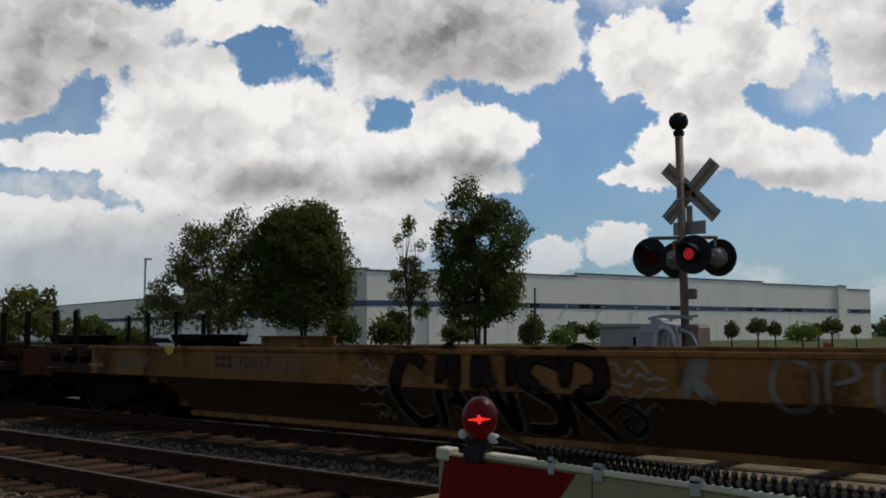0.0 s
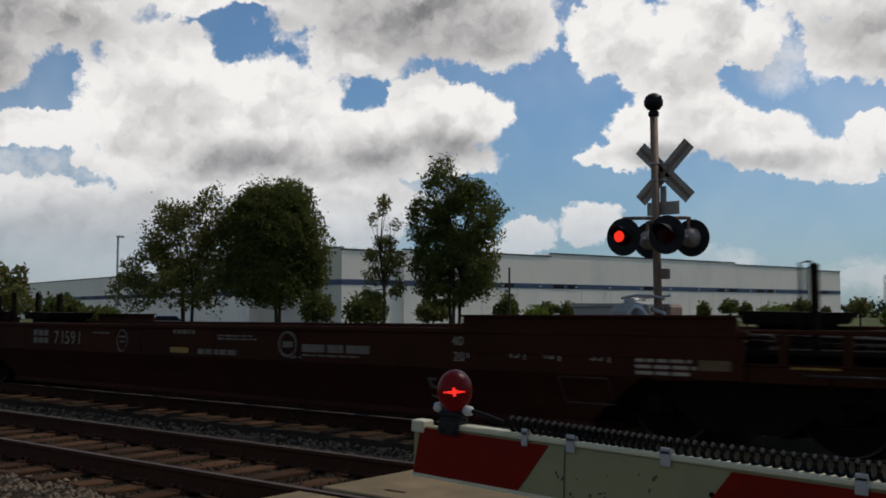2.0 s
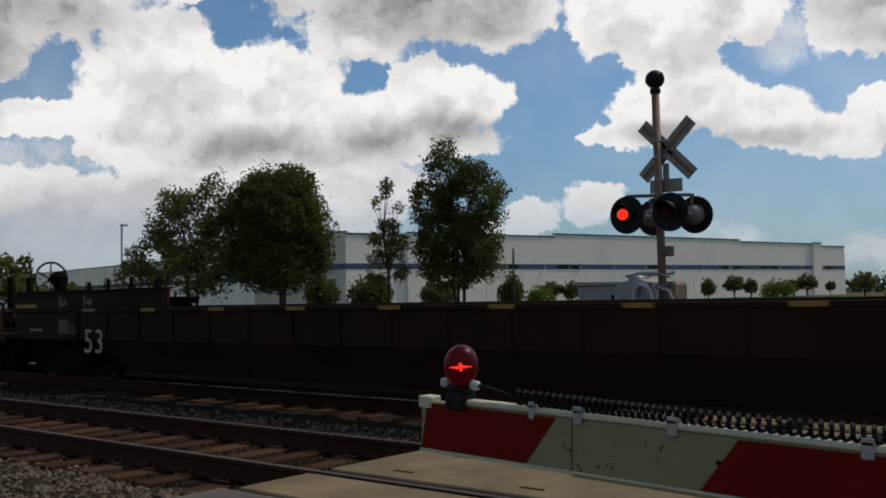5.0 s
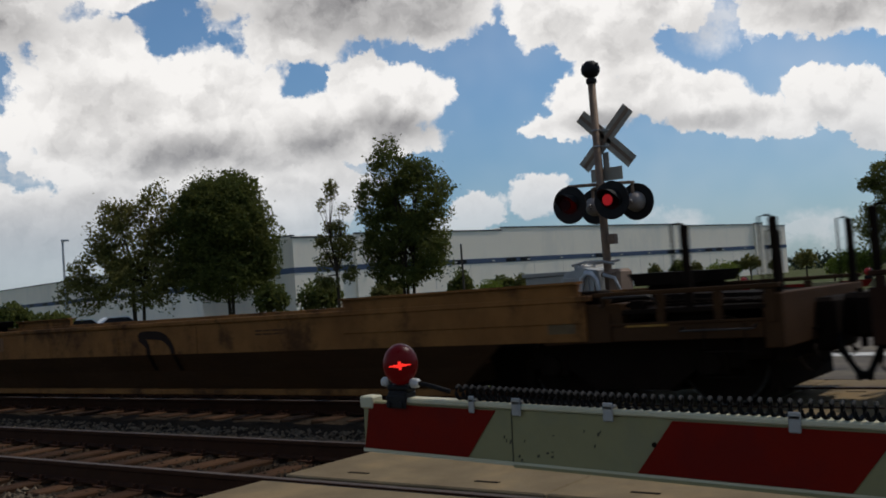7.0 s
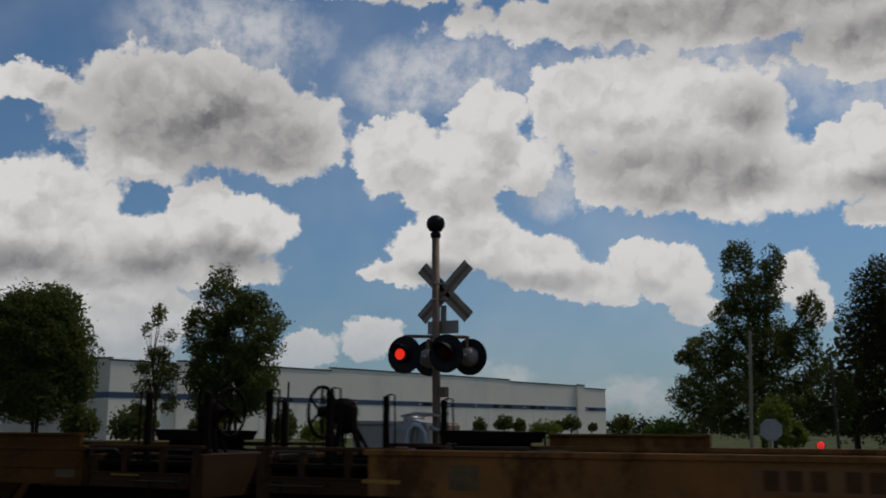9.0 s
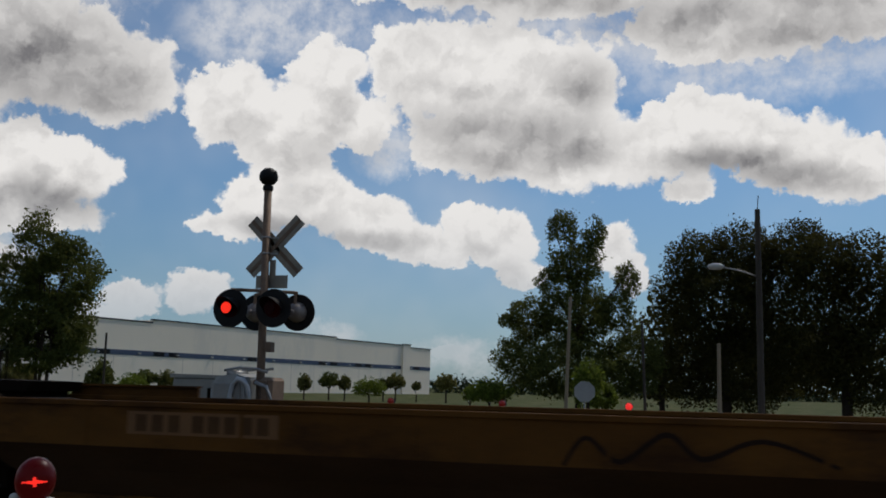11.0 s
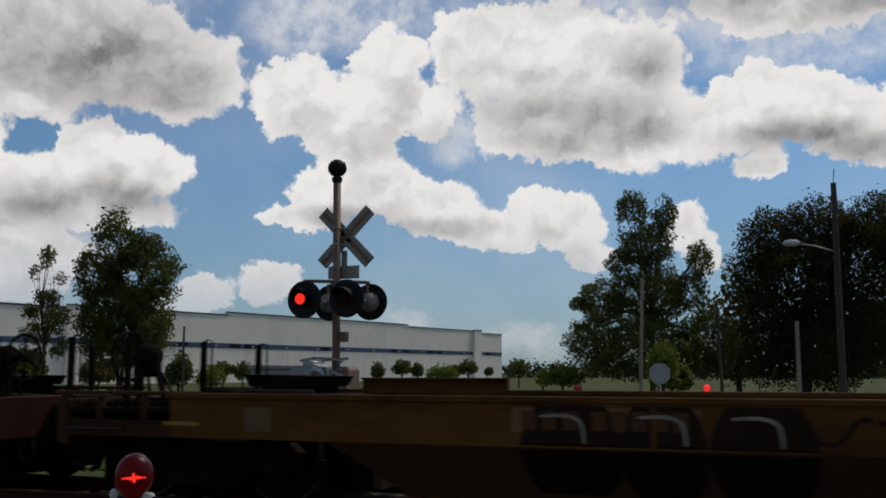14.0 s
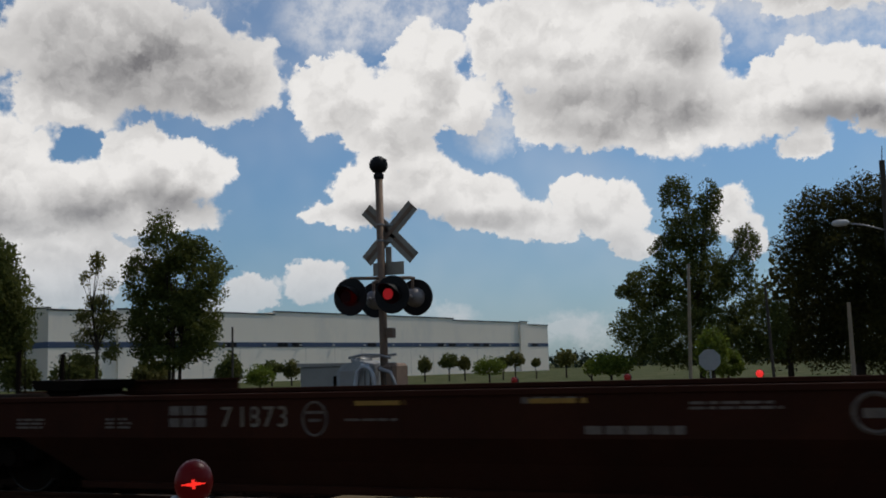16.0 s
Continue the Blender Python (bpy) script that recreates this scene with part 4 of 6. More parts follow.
def build_cabinet():
    cab = root("relay_cabinet", pose(-9.15, 16.6, -0.42), "grey metal relay cabinet beside the signal", "relay cabinet")
    bm = bmesh.new()
    box(bm, -0.95, 0.62, -0.4, 0.4, 0.1, 1.9, bevel=0.02)
    body = part("body", bm, M_CABINET, cab)
    bm = bmesh.new()
    prism(bm, [(-0.99, 1.9), (0.66, 1.9), (0.66, 1.95), (-0.99, 1.97)], -0.44, 0.44)
    part("roof", bm, M_CABINET, cab)
    for x in (-0.36, 0.3):
        bm = bmesh.new()
        box(bm, x - 0.3, x + 0.3, -0.42, -0.402, 0.2, 1.88, bevel=0.006)
        door = part("door", bm, M_CABINET, cab)
        bm = bmesh.new()
        box(bm, x + 0.16, x + 0.22, -0.45, -0.421, 1.5, 1.72, bevel=0.006)
        part("handle", bm, M_UNDER, door, "dark door handle")
    bm = bmesh.new()
    box(bm, -0.85, 0.72, -0.5, 0.5, 0.0, 0.1)
    part("plinth", bm, M_CONCRETE, cab)


build_cabinet()
# ---- the train of empty well cars ----
HALF = 10.375         # half a car, coupler to coupler
SPEED = 8.05          # metres a second, along +x
AXLES = (-9.115, -7.335, 7.335, 9.115)
WHEEL_R = 0.46
MOVERS, WHEELSETS = [], []


def brake_wheel(car, m, r):
    """A spoked hand wheel: rim, with hub and spokes under it."""
    bm = bmesh.new()
    pts = [m @ Vector((r * math.cos(6.28319 * k / 24), r * math.sin(6.28319 * k / 24), 0)) for k in range(25)]
    tube(bm, pts, 0.021, 6)
    wheel = part("brake_wheel", bm, M_UNDER, car, "spoked hand brake wheel", True)
    for k in range(6):
        bm = bmesh.new()
        a = 6.28319 * k / 6
        rod(bm, m @ Vector((0, 0, 0.03)), m @ Vector((r * math.cos(a), r * math.sin(a), 0)), 0.016, n=6)
        part("spoke", bm, M_UNDER, wheel)
    bm = bmesh.new()
    lathe(bm, [(0.02, -0.03), (0.06, -0.02), (0.06, 0.04), (0.03, 0.06)], m, 12)
    part("hub", bm, M_UNDER, wheel)
    return wheel


def wheelset_mesh():
    bm = bmesh.new()
    for s in (-1, 1):
        m = pose(0, s * 0.755, 0, 90 * -s, 0, 0)
        lathe(bm, [(0.1, 0.1), (0.14, 0.06), (0.2, 0.035), (0.36, 0.03), (0.4, 0.06), (0.452, 0.065)], m, 36)
        lathe(bm, [(0.452, 0.064), (0.46, 0.04), (0.462, -0.02), (0.485, -0.05), (0.478, -0.07), (0.38, -0.065), (0.1, -0.05)], m, 36, 0)
        prof = [(0.4525, 0.0655), (0.446, 0.0685), (0.437, 0.0672)]
        rings = [[bm.verts.new(m @ Vector((r * math.cos(6.28319 * k / 36), r * math.sin(6.28319 * k / 36), z))) for k in range(36)] for r, z in prof]
        for p0, p1 in zip(rings, rings[1:]):
            for k in range(36):
                bm.faces.new((p0[k], p0[(k + 1) % 36], p1[(k + 1) % 36], p1[k])).material_index = 1
        for k in range(5):
            a = 6.28319 * k / 5
            rod(bm, m @ Vector((0.26 * math.cos(a), 0.26 * math.sin(a), 0.03)), m @ Vector((0.26 * math.cos(a), 0.26 * math.sin(a), 0.045)), 0.035, n=8)
    rod(bm, (0, -1.05, 0), (0, 1.05, 0), 0.075, n=12)
    me = mesh_of("wheelset", bm, [M_WHEEL, M_TREAD])
    return me


WHEELSET = wheelset_mesh()


def well_car(colour, label, raised_left=False, ribs=False, top=1.2, stands=(-1,), low=None, reach=7.95, tail=0.0, head=0.0, ends=None):
    car = root("well_car", pose(0, FAR, 0), label, "railway car", "train of well cars")

    shift = [0.0]
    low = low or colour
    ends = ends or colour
    lift = 0.2 if raised_left else 0.0
    moved = {-1: tail, 1: head}
    back = reach if raised_left else reach + 0.8     # the side runs further at the trailing end

    def P(name, bm, mat=colour, text="", s=False, parent=None):
        ob = part(name, bm, mat, parent or car, text, s)
        if parent is None:
            ob.location.x = shift[0]
        return ob

    for s in (-1, 1):
        # side plate: upper band, then a lower plate that leans inwards
        bm = bmesh.new()
        box(bm, -back + 0.05, reach - 0.05, min(s * 1.5, s * 1.455), max(s * 1.5, s * 1.455), 0.735, top - 0.06)
        P("upper_side_plate", bm)
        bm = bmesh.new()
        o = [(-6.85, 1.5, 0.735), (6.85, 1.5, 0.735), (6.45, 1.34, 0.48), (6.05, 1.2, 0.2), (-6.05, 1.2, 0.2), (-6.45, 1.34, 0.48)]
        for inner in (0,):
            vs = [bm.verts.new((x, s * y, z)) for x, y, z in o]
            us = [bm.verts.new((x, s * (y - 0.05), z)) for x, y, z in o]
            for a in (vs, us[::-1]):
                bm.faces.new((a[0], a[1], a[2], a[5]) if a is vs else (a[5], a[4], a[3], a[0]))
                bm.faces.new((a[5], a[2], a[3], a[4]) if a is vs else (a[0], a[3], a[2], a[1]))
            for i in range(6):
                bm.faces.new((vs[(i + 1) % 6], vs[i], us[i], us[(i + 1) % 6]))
        # on ochre cars this plate's colour holds grime and the shade of its lean
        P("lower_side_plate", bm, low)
        bm = bmesh.new()
        box(bm, -back, reach, s * 1.5 - 0.075 if s > 0 else -1.53, 1.53 if s > 0 else -1.5 + 0.075, top - 0.06, top, bevel=0.008)
        P("top_chord", bm)
        bm = bmesh.new()
        box(bm, -6.1, 6.1, s * 1.2 - 0.09, s * 1.2 + 0.03, 0.14, 0.22, bevel=0.01)
        P("bottom_chord", bm)
        # the raised guide plate stands at opposite ends of the two sides
        e = (1 if s < 0 else -1) * (-1 if raised_left else 1)
        x0, x1 = sorted((e * (4.58 if s < 0 else 5.85), e * (max(8.9, reach) if raised_left else 7.85)))
        h = 0.29 if raised_left and s < 0 else 0.125
        bm = bmesh.new()
        box(bm, x0, x1, min(s * 1.515, s * 1.46), max(s * 1.515, s * 1.46), top - 0.28 if h < 0.2 else top, top + h, bevel=0.006)
        box(bm, x0, x1, min(s * 1.56, s * 1.4), max(s * 1.56, s * 1.4), top + h, top + h + 0.025)
        P("guide_plate", bm)
        if ribs:
            for k in range(17):
                x = -7.2 + 0.9 * k
                bm = bmesh.new()
                box(bm, x - 0.05, x + 0.05, min(s * 1.5, s * 1.535), max(s * 1.5, s * 1.535), 0.74, top - 0.062)
                P("rib", bm)
        else:
            for k in range(7):
                x = -5.4 + 1.8 * k
                bm = bmesh.new()
                box(bm, x - 0.02, x + 0.02, min(s * 1.5, s * 1.508), max(s * 1.5, s * 1.508), 0.74, top - 0.062)
                P("weld_seam", bm)
    # floor of the well
    for k in range(11):
        x = -5.8 + 1.16 * k
        bm = bmesh.new()
        box(bm, x - 0.14, x + 0.14, -1.2, 1.2, 0.17, 0.23)
        P("floor_beam", bm, M_UNDER)
    for e in (-1, 1):
        # the end over the truck
        shift[0] = 0.125 * e + moved[e]
        bm = bmesh.new()
        prism(bm, sorted([(e * 6.3, 0.5), (e * 6.3, top - 0.1), (e * 6.9, top - 0.02), (e * 9.55, top - 0.1), (e * 9.55, 0.72), (e * 7.2, 0.66)], key=lambda q: 0) if e > 0 else [(e * x, z) for x, z in ((7.2, 0.66), (9.55, 0.72), (9.55, top - 0.1), (6.9, top - 0.02), (6.3, top - 0.1), (6.3, 0.5))], -0.38, 0.38)
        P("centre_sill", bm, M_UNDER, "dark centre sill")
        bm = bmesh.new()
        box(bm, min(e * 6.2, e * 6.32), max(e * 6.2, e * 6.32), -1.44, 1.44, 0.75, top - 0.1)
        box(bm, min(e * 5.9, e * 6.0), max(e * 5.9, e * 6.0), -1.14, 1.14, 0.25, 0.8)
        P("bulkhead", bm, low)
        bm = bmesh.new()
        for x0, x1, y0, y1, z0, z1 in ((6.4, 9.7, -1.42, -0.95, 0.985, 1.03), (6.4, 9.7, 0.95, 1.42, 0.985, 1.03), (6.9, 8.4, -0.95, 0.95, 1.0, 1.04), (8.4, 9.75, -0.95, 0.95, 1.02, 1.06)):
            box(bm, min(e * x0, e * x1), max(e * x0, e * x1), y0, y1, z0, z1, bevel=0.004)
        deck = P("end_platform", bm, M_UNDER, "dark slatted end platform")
        for k in range(9):
            x = 8.5 + 0.14 * k
            bm = bmesh.new()
            box(bm, min(e * x, e * (x + 0.05)), max(e * x, e * (x + 0.05)), -1.4, 1.4, 1.061, 1.075)
            part("slat", bm, M_UNDER, deck)
        bm = bmesh.new()
        box(bm, min(e * 9.62, e * 9.8), max(e * 9.62, e * 9.8), -1.42, 1.42, 0.62, 1.12, bevel=0.01)
        box(bm, min(e * 8.05, e * 8.2), max(e * 8.05, e * 8.2), -1.43, 1.43, 0.78, 1.1, bevel=0.01)
        P("end_beam", bm, ends)
        # striker, draft pocket and the ragged gear that hangs under the beam
        bm = bmesh.new()
        box(bm, min(e * 9.5, e * 9.98), max(e * 9.5, e * 9.98), -0.42, 0.42, 0.5, 1.02, bevel=0.04)
        box(bm, min(e * 9.56, e * 9.74), max(e * 9.56, e * 9.74), -1.15, 1.15, 0.46, 0.64, bevel=0.03)
        box(bm, min(e * 9.3, e * 9.6), max(e * 9.3, e * 9.6), -1.25, -0.75, 0.5, 0.76, bevel=0.05)
        box(bm, min(e * 9.3, e * 9.6), max(e * 9.3, e * 9.6), 0.6, 1.2, 0.48, 0.76, bevel=0.05)
        P("striker", bm, M_UNDER, "greasy draft pocket and striker")
        for q in range(5):
            bm = bmesh.new()
            y = -0.9 + 0.42 * q
            drop = 0.34 + 0.05 * ((q * 7) % 3)
            tube(bm, [(e * 9.7, y, 0.62), (e * 9.78, y + 0.03, drop + 0.06), (e * 9.84, y + 0.06, drop), (e * 9.9, y + 0.1, drop + 0.05), (e * 9.86, y + 0.14, 0.6)], 0.016, 5)
            P("hanging_chain", bm, M_UNDER, "", True)
        # upper rail of the end on stanchions, open above the sill
        for s in (-1, 1):
            bm = bmesh.new()
            box(bm, min(e * 7.9, e * 9.8), max(e * 7.9, e * 9.8), min(s * 1.38, s * 1.45), max(s * 1.38, s * 1.45), top - 0.03, top + 0.015, bevel=0.008)
            P("end_rail", bm, ends)
            for q in (8.02, 8.62, 9.2, 9.7):
                bm = bmesh.new()
                box(bm, e * q - 0.04, e * q + 0.04, min(s * 1.37, s * 1.44), max(s * 1.37, s * 1.44), 0.86, top - 0.032, bevel=0.006)
                P("stanchion", bm, ends)
            bm = bmesh.new()
            g = 8.0 if e > 0 else 8.95
            tube(bm, [(e * g, s * 1.43, top - 0.13), (e * (g + 0.05), s * 1.5, top - 0.035), (e * (g + 0.55), s * 1.5, top - 0.035), (e * (g + 0.6), s * 1.43, top - 0.13)], 0.013, 6)
            P("grab_iron", bm, M_WORN, "worn steel grab iron", True)
            bm = bmesh.new()
            tube(bm, [(e * 8.1, s * 1.3, 1.07), (e * 8.9, s * 1.32, 1.09), (e * 9.6, s * 1.25, 1.05)], 0.022, 6)
            tube(bm, [(e * 8.25, s * 1.28, 0.95), (e * 8.5, s * 1.34, 1.02), (e * 8.9, s * 1.36, 0.98), (e * 9.4, s * 1.34, 1.0)], 0.017, 6)
            P("brake_pipe", bm, M_UNDER, "dark greasy brake pipe", True)
            bm = bmesh.new()
            rod(bm, (e * 8.66, s * 1.22, 0.93), (e * 9.12, s * 1.22, 0.93), 0.075, n=12)
            box(bm, e * 8.34 - 0.09, e * 8.34 + 0.09, min(s * 1.2, s * 1.36), max(s * 1.2, s * 1.36), 0.94, 1.12, bevel=0.015)
            P("brake_cylinder", bm, M_UNDER, "small dark brake cylinder", True)
        for s in (-1, 1):
            bm = bmesh.new()
            pts = [(e * 7.3, top - 0.1), (e * 7.95, top - 0.1), (e * 8.08, 1.0), (e * 8.08, 0.72), (e * 7.3, 0.7)]
            prism(bm, pts if e > 0 else pts[::-1], min(s * 1.4, s * 1.46), max(s * 1.4, s * 1.46))
            P("end_side_plate", bm, ends)
            bm = bmesh.new()
            box(bm, min(e * 8.09, e * 9.62), max(e * 8.09, e * 9.62), min(s * 1.4, s * 1.45), max(s * 1.4, s * 1.45), 0.72, 0.88, bevel=0.01)
            box(bm, min(e * 8.09, e * 9.62), max(e * 8.09, e * 9.62), min(s * 1.36, s * 1.47), max(s * 1.36, s * 1.47), 0.881, 0.9)
            P("side_sill", bm, ends)
            bm = bmesh.new()
            # sill step and hanging grab irons
            tube(bm, [(e * 9.45, s * 1.44, 0.86), (e * 9.45, s * 1.46, 0.36), (e * 9.05, s * 1.46, 0.36), (e * 9.05, s * 1.44, 0.84)], 0.014, 6)
            rod(bm, (e * 9.45, s * 1.46, 0.6), (e * 9.05, s * 1.46, 0.6), 0.012, n=6)
            P("step", bm, M_UNDER, "hanging iron step", True)
            bm = bmesh.new()
            tube(bm, [(e * 8.85, s * 1.45, 0.84), (e * 8.85, s * 1.52, 0.81), (e * 9.55, s * 1.52, 0.81), (e * 9.55, s * 1.45, 0.84)], 0.012, 6)
            P("grab_iron", bm, M_WORN, "worn steel grab iron", True)
        # posts and rail of the platform
        for x, y, h in ((9.74, -1.3, 0.78), (9.74, 1.3, 0.8), (8.9, -1.36, 0.78), (8.9, 1.36, 0.74)):
            bm = bmesh.new()
            box(bm, e * x - 0.037, e * x + 0.037, y - 0.037, y + 0.037, 1.0, 1.04 + h, bevel=0.012)
            tube(bm, [(e * x, y, 1.03 + h), (e * (x - 0.05), y, 1.06 + h), (e * (x - 0.13), y, 1.05 + h), (e * (x - 0.14), y, 1.0)], 0.013, 6)
            P("post", bm, M_UNDER, "dark upright post with a grab rail")
        if e in stands:
            bm = bmesh.new()
            zt = 1.6 + lift
            for q in (-0.2, 0.2):
                rod(bm, (e * (9.12 + q), -0.62, 1.05), (e * (9.18 + q * 0.35), -0.62, zt - 0.1), 0.034, 0.03, n=8)
                rod(bm, (e * (9.12 + q), -0.4, 1.05), (e * (9.18 + q * 0.35), -0.56, zt - 0.1), 0.022, 0.02, n=6)
            lathe(bm, [(0.03, -0.16), (0.1, -0.15), (0.15, -0.08), (0.16, 0.03), (0.13, 0.1), (0.07, 0.14), (0.03, 0.15)], pose(e * 9.22, -0.6, zt, 0, 90 * e, 0), 14)
            box(bm, e * 9.16 - 0.11, e * 9.16 + 0.11, -0.7, -0.5, zt - 0.24, zt + 0.1, bevel=0.05)
            rod(bm, (e * 9.36, -0.6, zt), (e * 9.52, -0.6, zt), 0.04, n=10)
            tube(bm, [(e * 9.1, -0.55, zt - 0.2), (e * 9.05, -0.5, 1.3), (e * 9.08, -0.45, 1.06)], 0.018, 6)
            stand = P("brake_stand", bm, M_UNDER, "dark hand brake stand")
            brake_wheel(car, pose(e * 9.5 + shift[0], -0.6, 1.6 + lift, 0, 90 * e, 0), 0.29 + 0.2 * lift)
        # a shallow dark tray of the container guide
        bm = bmesh.new()
        o = [(e * 7.95 - 0.42, top + 0.04), (e * 7.95 + 0.42, top + 0.04), (e * 7.95 + 0.5, top + 0.17), (e * 7.95 - 0.5, top + 0.19)]
        prism(bm, o, 0.3, 1.35)
        box(bm, e * 7.95 - 0.3, e * 7.95 + 0.3, 0.4, 1.3, 1.03, top + 0.05)
        P("corner_guide", bm, M_UNDER, "dark container corner guide")
        # pipes, valves and brake gear under the platform
        bm = bmesh.new()
        tube(bm, [(e * 6.4, -1.2, 0.92), (e * 7.6, -1.22, 0.9), (e * 8.8, -1.0, 0.86), (e * 9.6, -0.5, 0.8)], 0.022, 6)
        rod(bm, (e * 6.7, -1.15, 1.14), (e * 7.5, -1.15, 1.14), 0.1, n=12)
        box(bm, e * 7.75 - 0.15, e * 7.75 + 0.15, -1.3, -1.0, 1.04, 1.24, bevel=0.02)
        tube(bm, [(e * 7.9, -1.3, 1.1), (e * 8.3, -1.38, 1.14), (e * 8.7, -1.38, 1.12)], 0.014, 6)
        P("brake_gear", bm, M_UNDER, "dark brake pipes and reservoir", True)
        # brake beams, and a solid block added to keep the underside black
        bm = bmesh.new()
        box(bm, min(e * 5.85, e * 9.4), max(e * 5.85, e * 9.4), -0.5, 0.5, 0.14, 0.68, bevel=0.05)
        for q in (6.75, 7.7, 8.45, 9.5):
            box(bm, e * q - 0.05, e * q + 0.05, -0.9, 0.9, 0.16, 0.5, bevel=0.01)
        P("brake_rigging", bm, M_UNDER, "brake beams with an added dark filler block")
        # coupler and hose
        bm = bmesh.new()
        prism(bm, [(e * 9.3, 0.72), (e * 9.3, 0.96), (e * 10.05, 0.96), (e * 10.05, 0.72)] if e > 0 else [(e * 10.05, 0.72), (e * 10.05, 0.96), (e * 9.3, 0.96), (e * 9.3, 0.72)], -0.09, 0.09)
        box(bm, min(e * 9.95, e * 10.27), max(e * 9.95, e * 10.27), -0.14 + 0.08 * e, 0.2 + 0.08 * e, 0.6, 1.04, bevel=0.05)
        rod(bm, (e * 10.12, 0.02, 0.5), (e * 10.12, 0.02, 1.08), 0.035, n=8)
        tube(bm, [(e * 9.75, -1.25, 0.78), (e * 9.78, -0.6, 0.74), (e * 10.0, 0.0, 0.66)], 0.014, 6)
        P("coupler", bm, M_UNDER, "cast steel coupler")
        bm = bmesh.new()
        tube(bm, [(e * 9.75, -0.36, 0.78), (e * 9.95, -0.36, 0.66), (e * 10.04, -0.34, 0.42), (e * 10.12, -0.3, 0.27), (e * 10.25, -0.28, 0.22)], 0.036, 8)
        P("air_hose", bm, M_CABLE, "black hanging brake hose", True)
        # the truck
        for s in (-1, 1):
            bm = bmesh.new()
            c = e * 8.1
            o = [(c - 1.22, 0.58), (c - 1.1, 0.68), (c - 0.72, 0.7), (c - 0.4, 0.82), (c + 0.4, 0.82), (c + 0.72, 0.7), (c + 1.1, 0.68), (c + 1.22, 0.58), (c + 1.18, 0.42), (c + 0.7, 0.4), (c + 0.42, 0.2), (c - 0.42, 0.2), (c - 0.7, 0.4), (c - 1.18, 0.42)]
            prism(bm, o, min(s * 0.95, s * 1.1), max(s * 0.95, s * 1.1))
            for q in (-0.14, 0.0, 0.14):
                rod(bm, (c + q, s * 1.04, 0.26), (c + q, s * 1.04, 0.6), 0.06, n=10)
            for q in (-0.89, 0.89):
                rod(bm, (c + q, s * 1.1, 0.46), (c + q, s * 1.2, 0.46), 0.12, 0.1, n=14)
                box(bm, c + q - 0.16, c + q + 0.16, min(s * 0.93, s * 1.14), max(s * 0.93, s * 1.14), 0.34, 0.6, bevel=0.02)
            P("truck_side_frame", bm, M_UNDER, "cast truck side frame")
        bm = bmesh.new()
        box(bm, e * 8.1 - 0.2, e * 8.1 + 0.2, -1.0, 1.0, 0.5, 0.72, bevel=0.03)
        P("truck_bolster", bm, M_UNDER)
    for x in AXLES:
        w = new("wheelset", WHEELSET)
        w.parent = car
        w.matrix_local = pose(x + moved[-1 if x < 0 else 1], 0, WHEEL_R)
        tagged(w, "steel wheelset with bright worn treads")
    return car


FACE = -1.5


def mark(car, x0, x1, z0, z1, mat, name="marking", label="", y=FACE):
    bm = bmesh.new()
    box(bm, x0, x1, y - 0.004, y + 0.002, z0, z1)
    return part(name, bm, mat, car, label)


def small_print(car, x, z, rows, width, mat=None, y=FACE, gap=0.045, h=0.024):
    bm = bmesh.new()
    rng = random.Random(int(x * 100) + rows)
    for r in range(rows):
        q = x
        end = x + width * rng.uniform(0.75, 1.0)
        while q < end:
            w = rng.uniform(0.05, 0.2)
            box(bm, q, min(q + w, end), y - 0.003, y + 0.002, z - r * gap - h, z - r * gap)
            q += w + 0.03
    part("small_print", bm, mat or M_MARKDIM, car, "worn lines of small print")


def initials(car, x, z, h, mat, y=FACE):
    """Three plain blocks in place of the owner's initials."""
    w = h * 0.62
    for k in range(3):
        bm = bmesh.new()
        q = x + k * (w + 0.035)
        box(bm, q, q + w, y - 0.004, y + 0.002, z, z + h * 0.42)
        box(bm, q, q + w, y - 0.004, y + 0.002, z + h * 0.56, z + h)
        part("initial_block", bm, mat, car)


def numerals(car, body, x, z, size, mat, y=FACE, label="painted car number"):
    group = []
    for k, ch in enumerate(body):
        q = x + k * size * 0.57 + (size * 0.08 if ch == "1" else 0.0)
        group.append(lettering(ch, size, mat, car, pose(q, y - 0.003, z, 90, 0, 0), "numeral", label))
    return group


def low_numerals(car, body, x, z, size, mat, label):
    """Figures on the lower plate, which leans in."""
    for k, ch in enumerate(body):
        y = FACE + (0.735 - z) * 0.561 - 0.008
        lettering(ch, size, mat, car, pose(x + k * size * 0.6, y, z, 119.3, 0, 0), "numeral", label)


def curve_points(points, n=6):
    """A smooth line through points."""
    out = []
    p = [Vector(q) for q in points]
    for i in range(len(p) - 1):
        a, b, c, d = p[max(i - 1, 0)], p[i], p[i + 1], p[min(i + 2, len(p) - 1)]
        for k in range(n):
            t = k / n
            out.append(0.5 * ((2 * b) + (c - a) * t + (2 * a - 5 * b + 4 * c - d) * t * t + (3 * b - a - 3 * c + d) * t ** 3))
    out.append(p[-1])
    return out


def spray_letter(car, x, z, sx, sz, points, width=0.05):
    """One sprayed letter: a dark fat stroke with a pale outline, each its own stroke."""
    pts = curve_points([(x + sx * a, z + sz * b) for a, b in points])
    for w, y, mat, nm in ((width * 4.5, FACE - 0.003, M_SPRAY, "spray_outline"), (width * 3.4, FACE - 0.006, M_SPRAYDARK, "spray_fill")):
        bm = bmesh.new()
        lean_ribbon(bm, pts, w, y - FACE)
        part(nm, bm, mat, car)


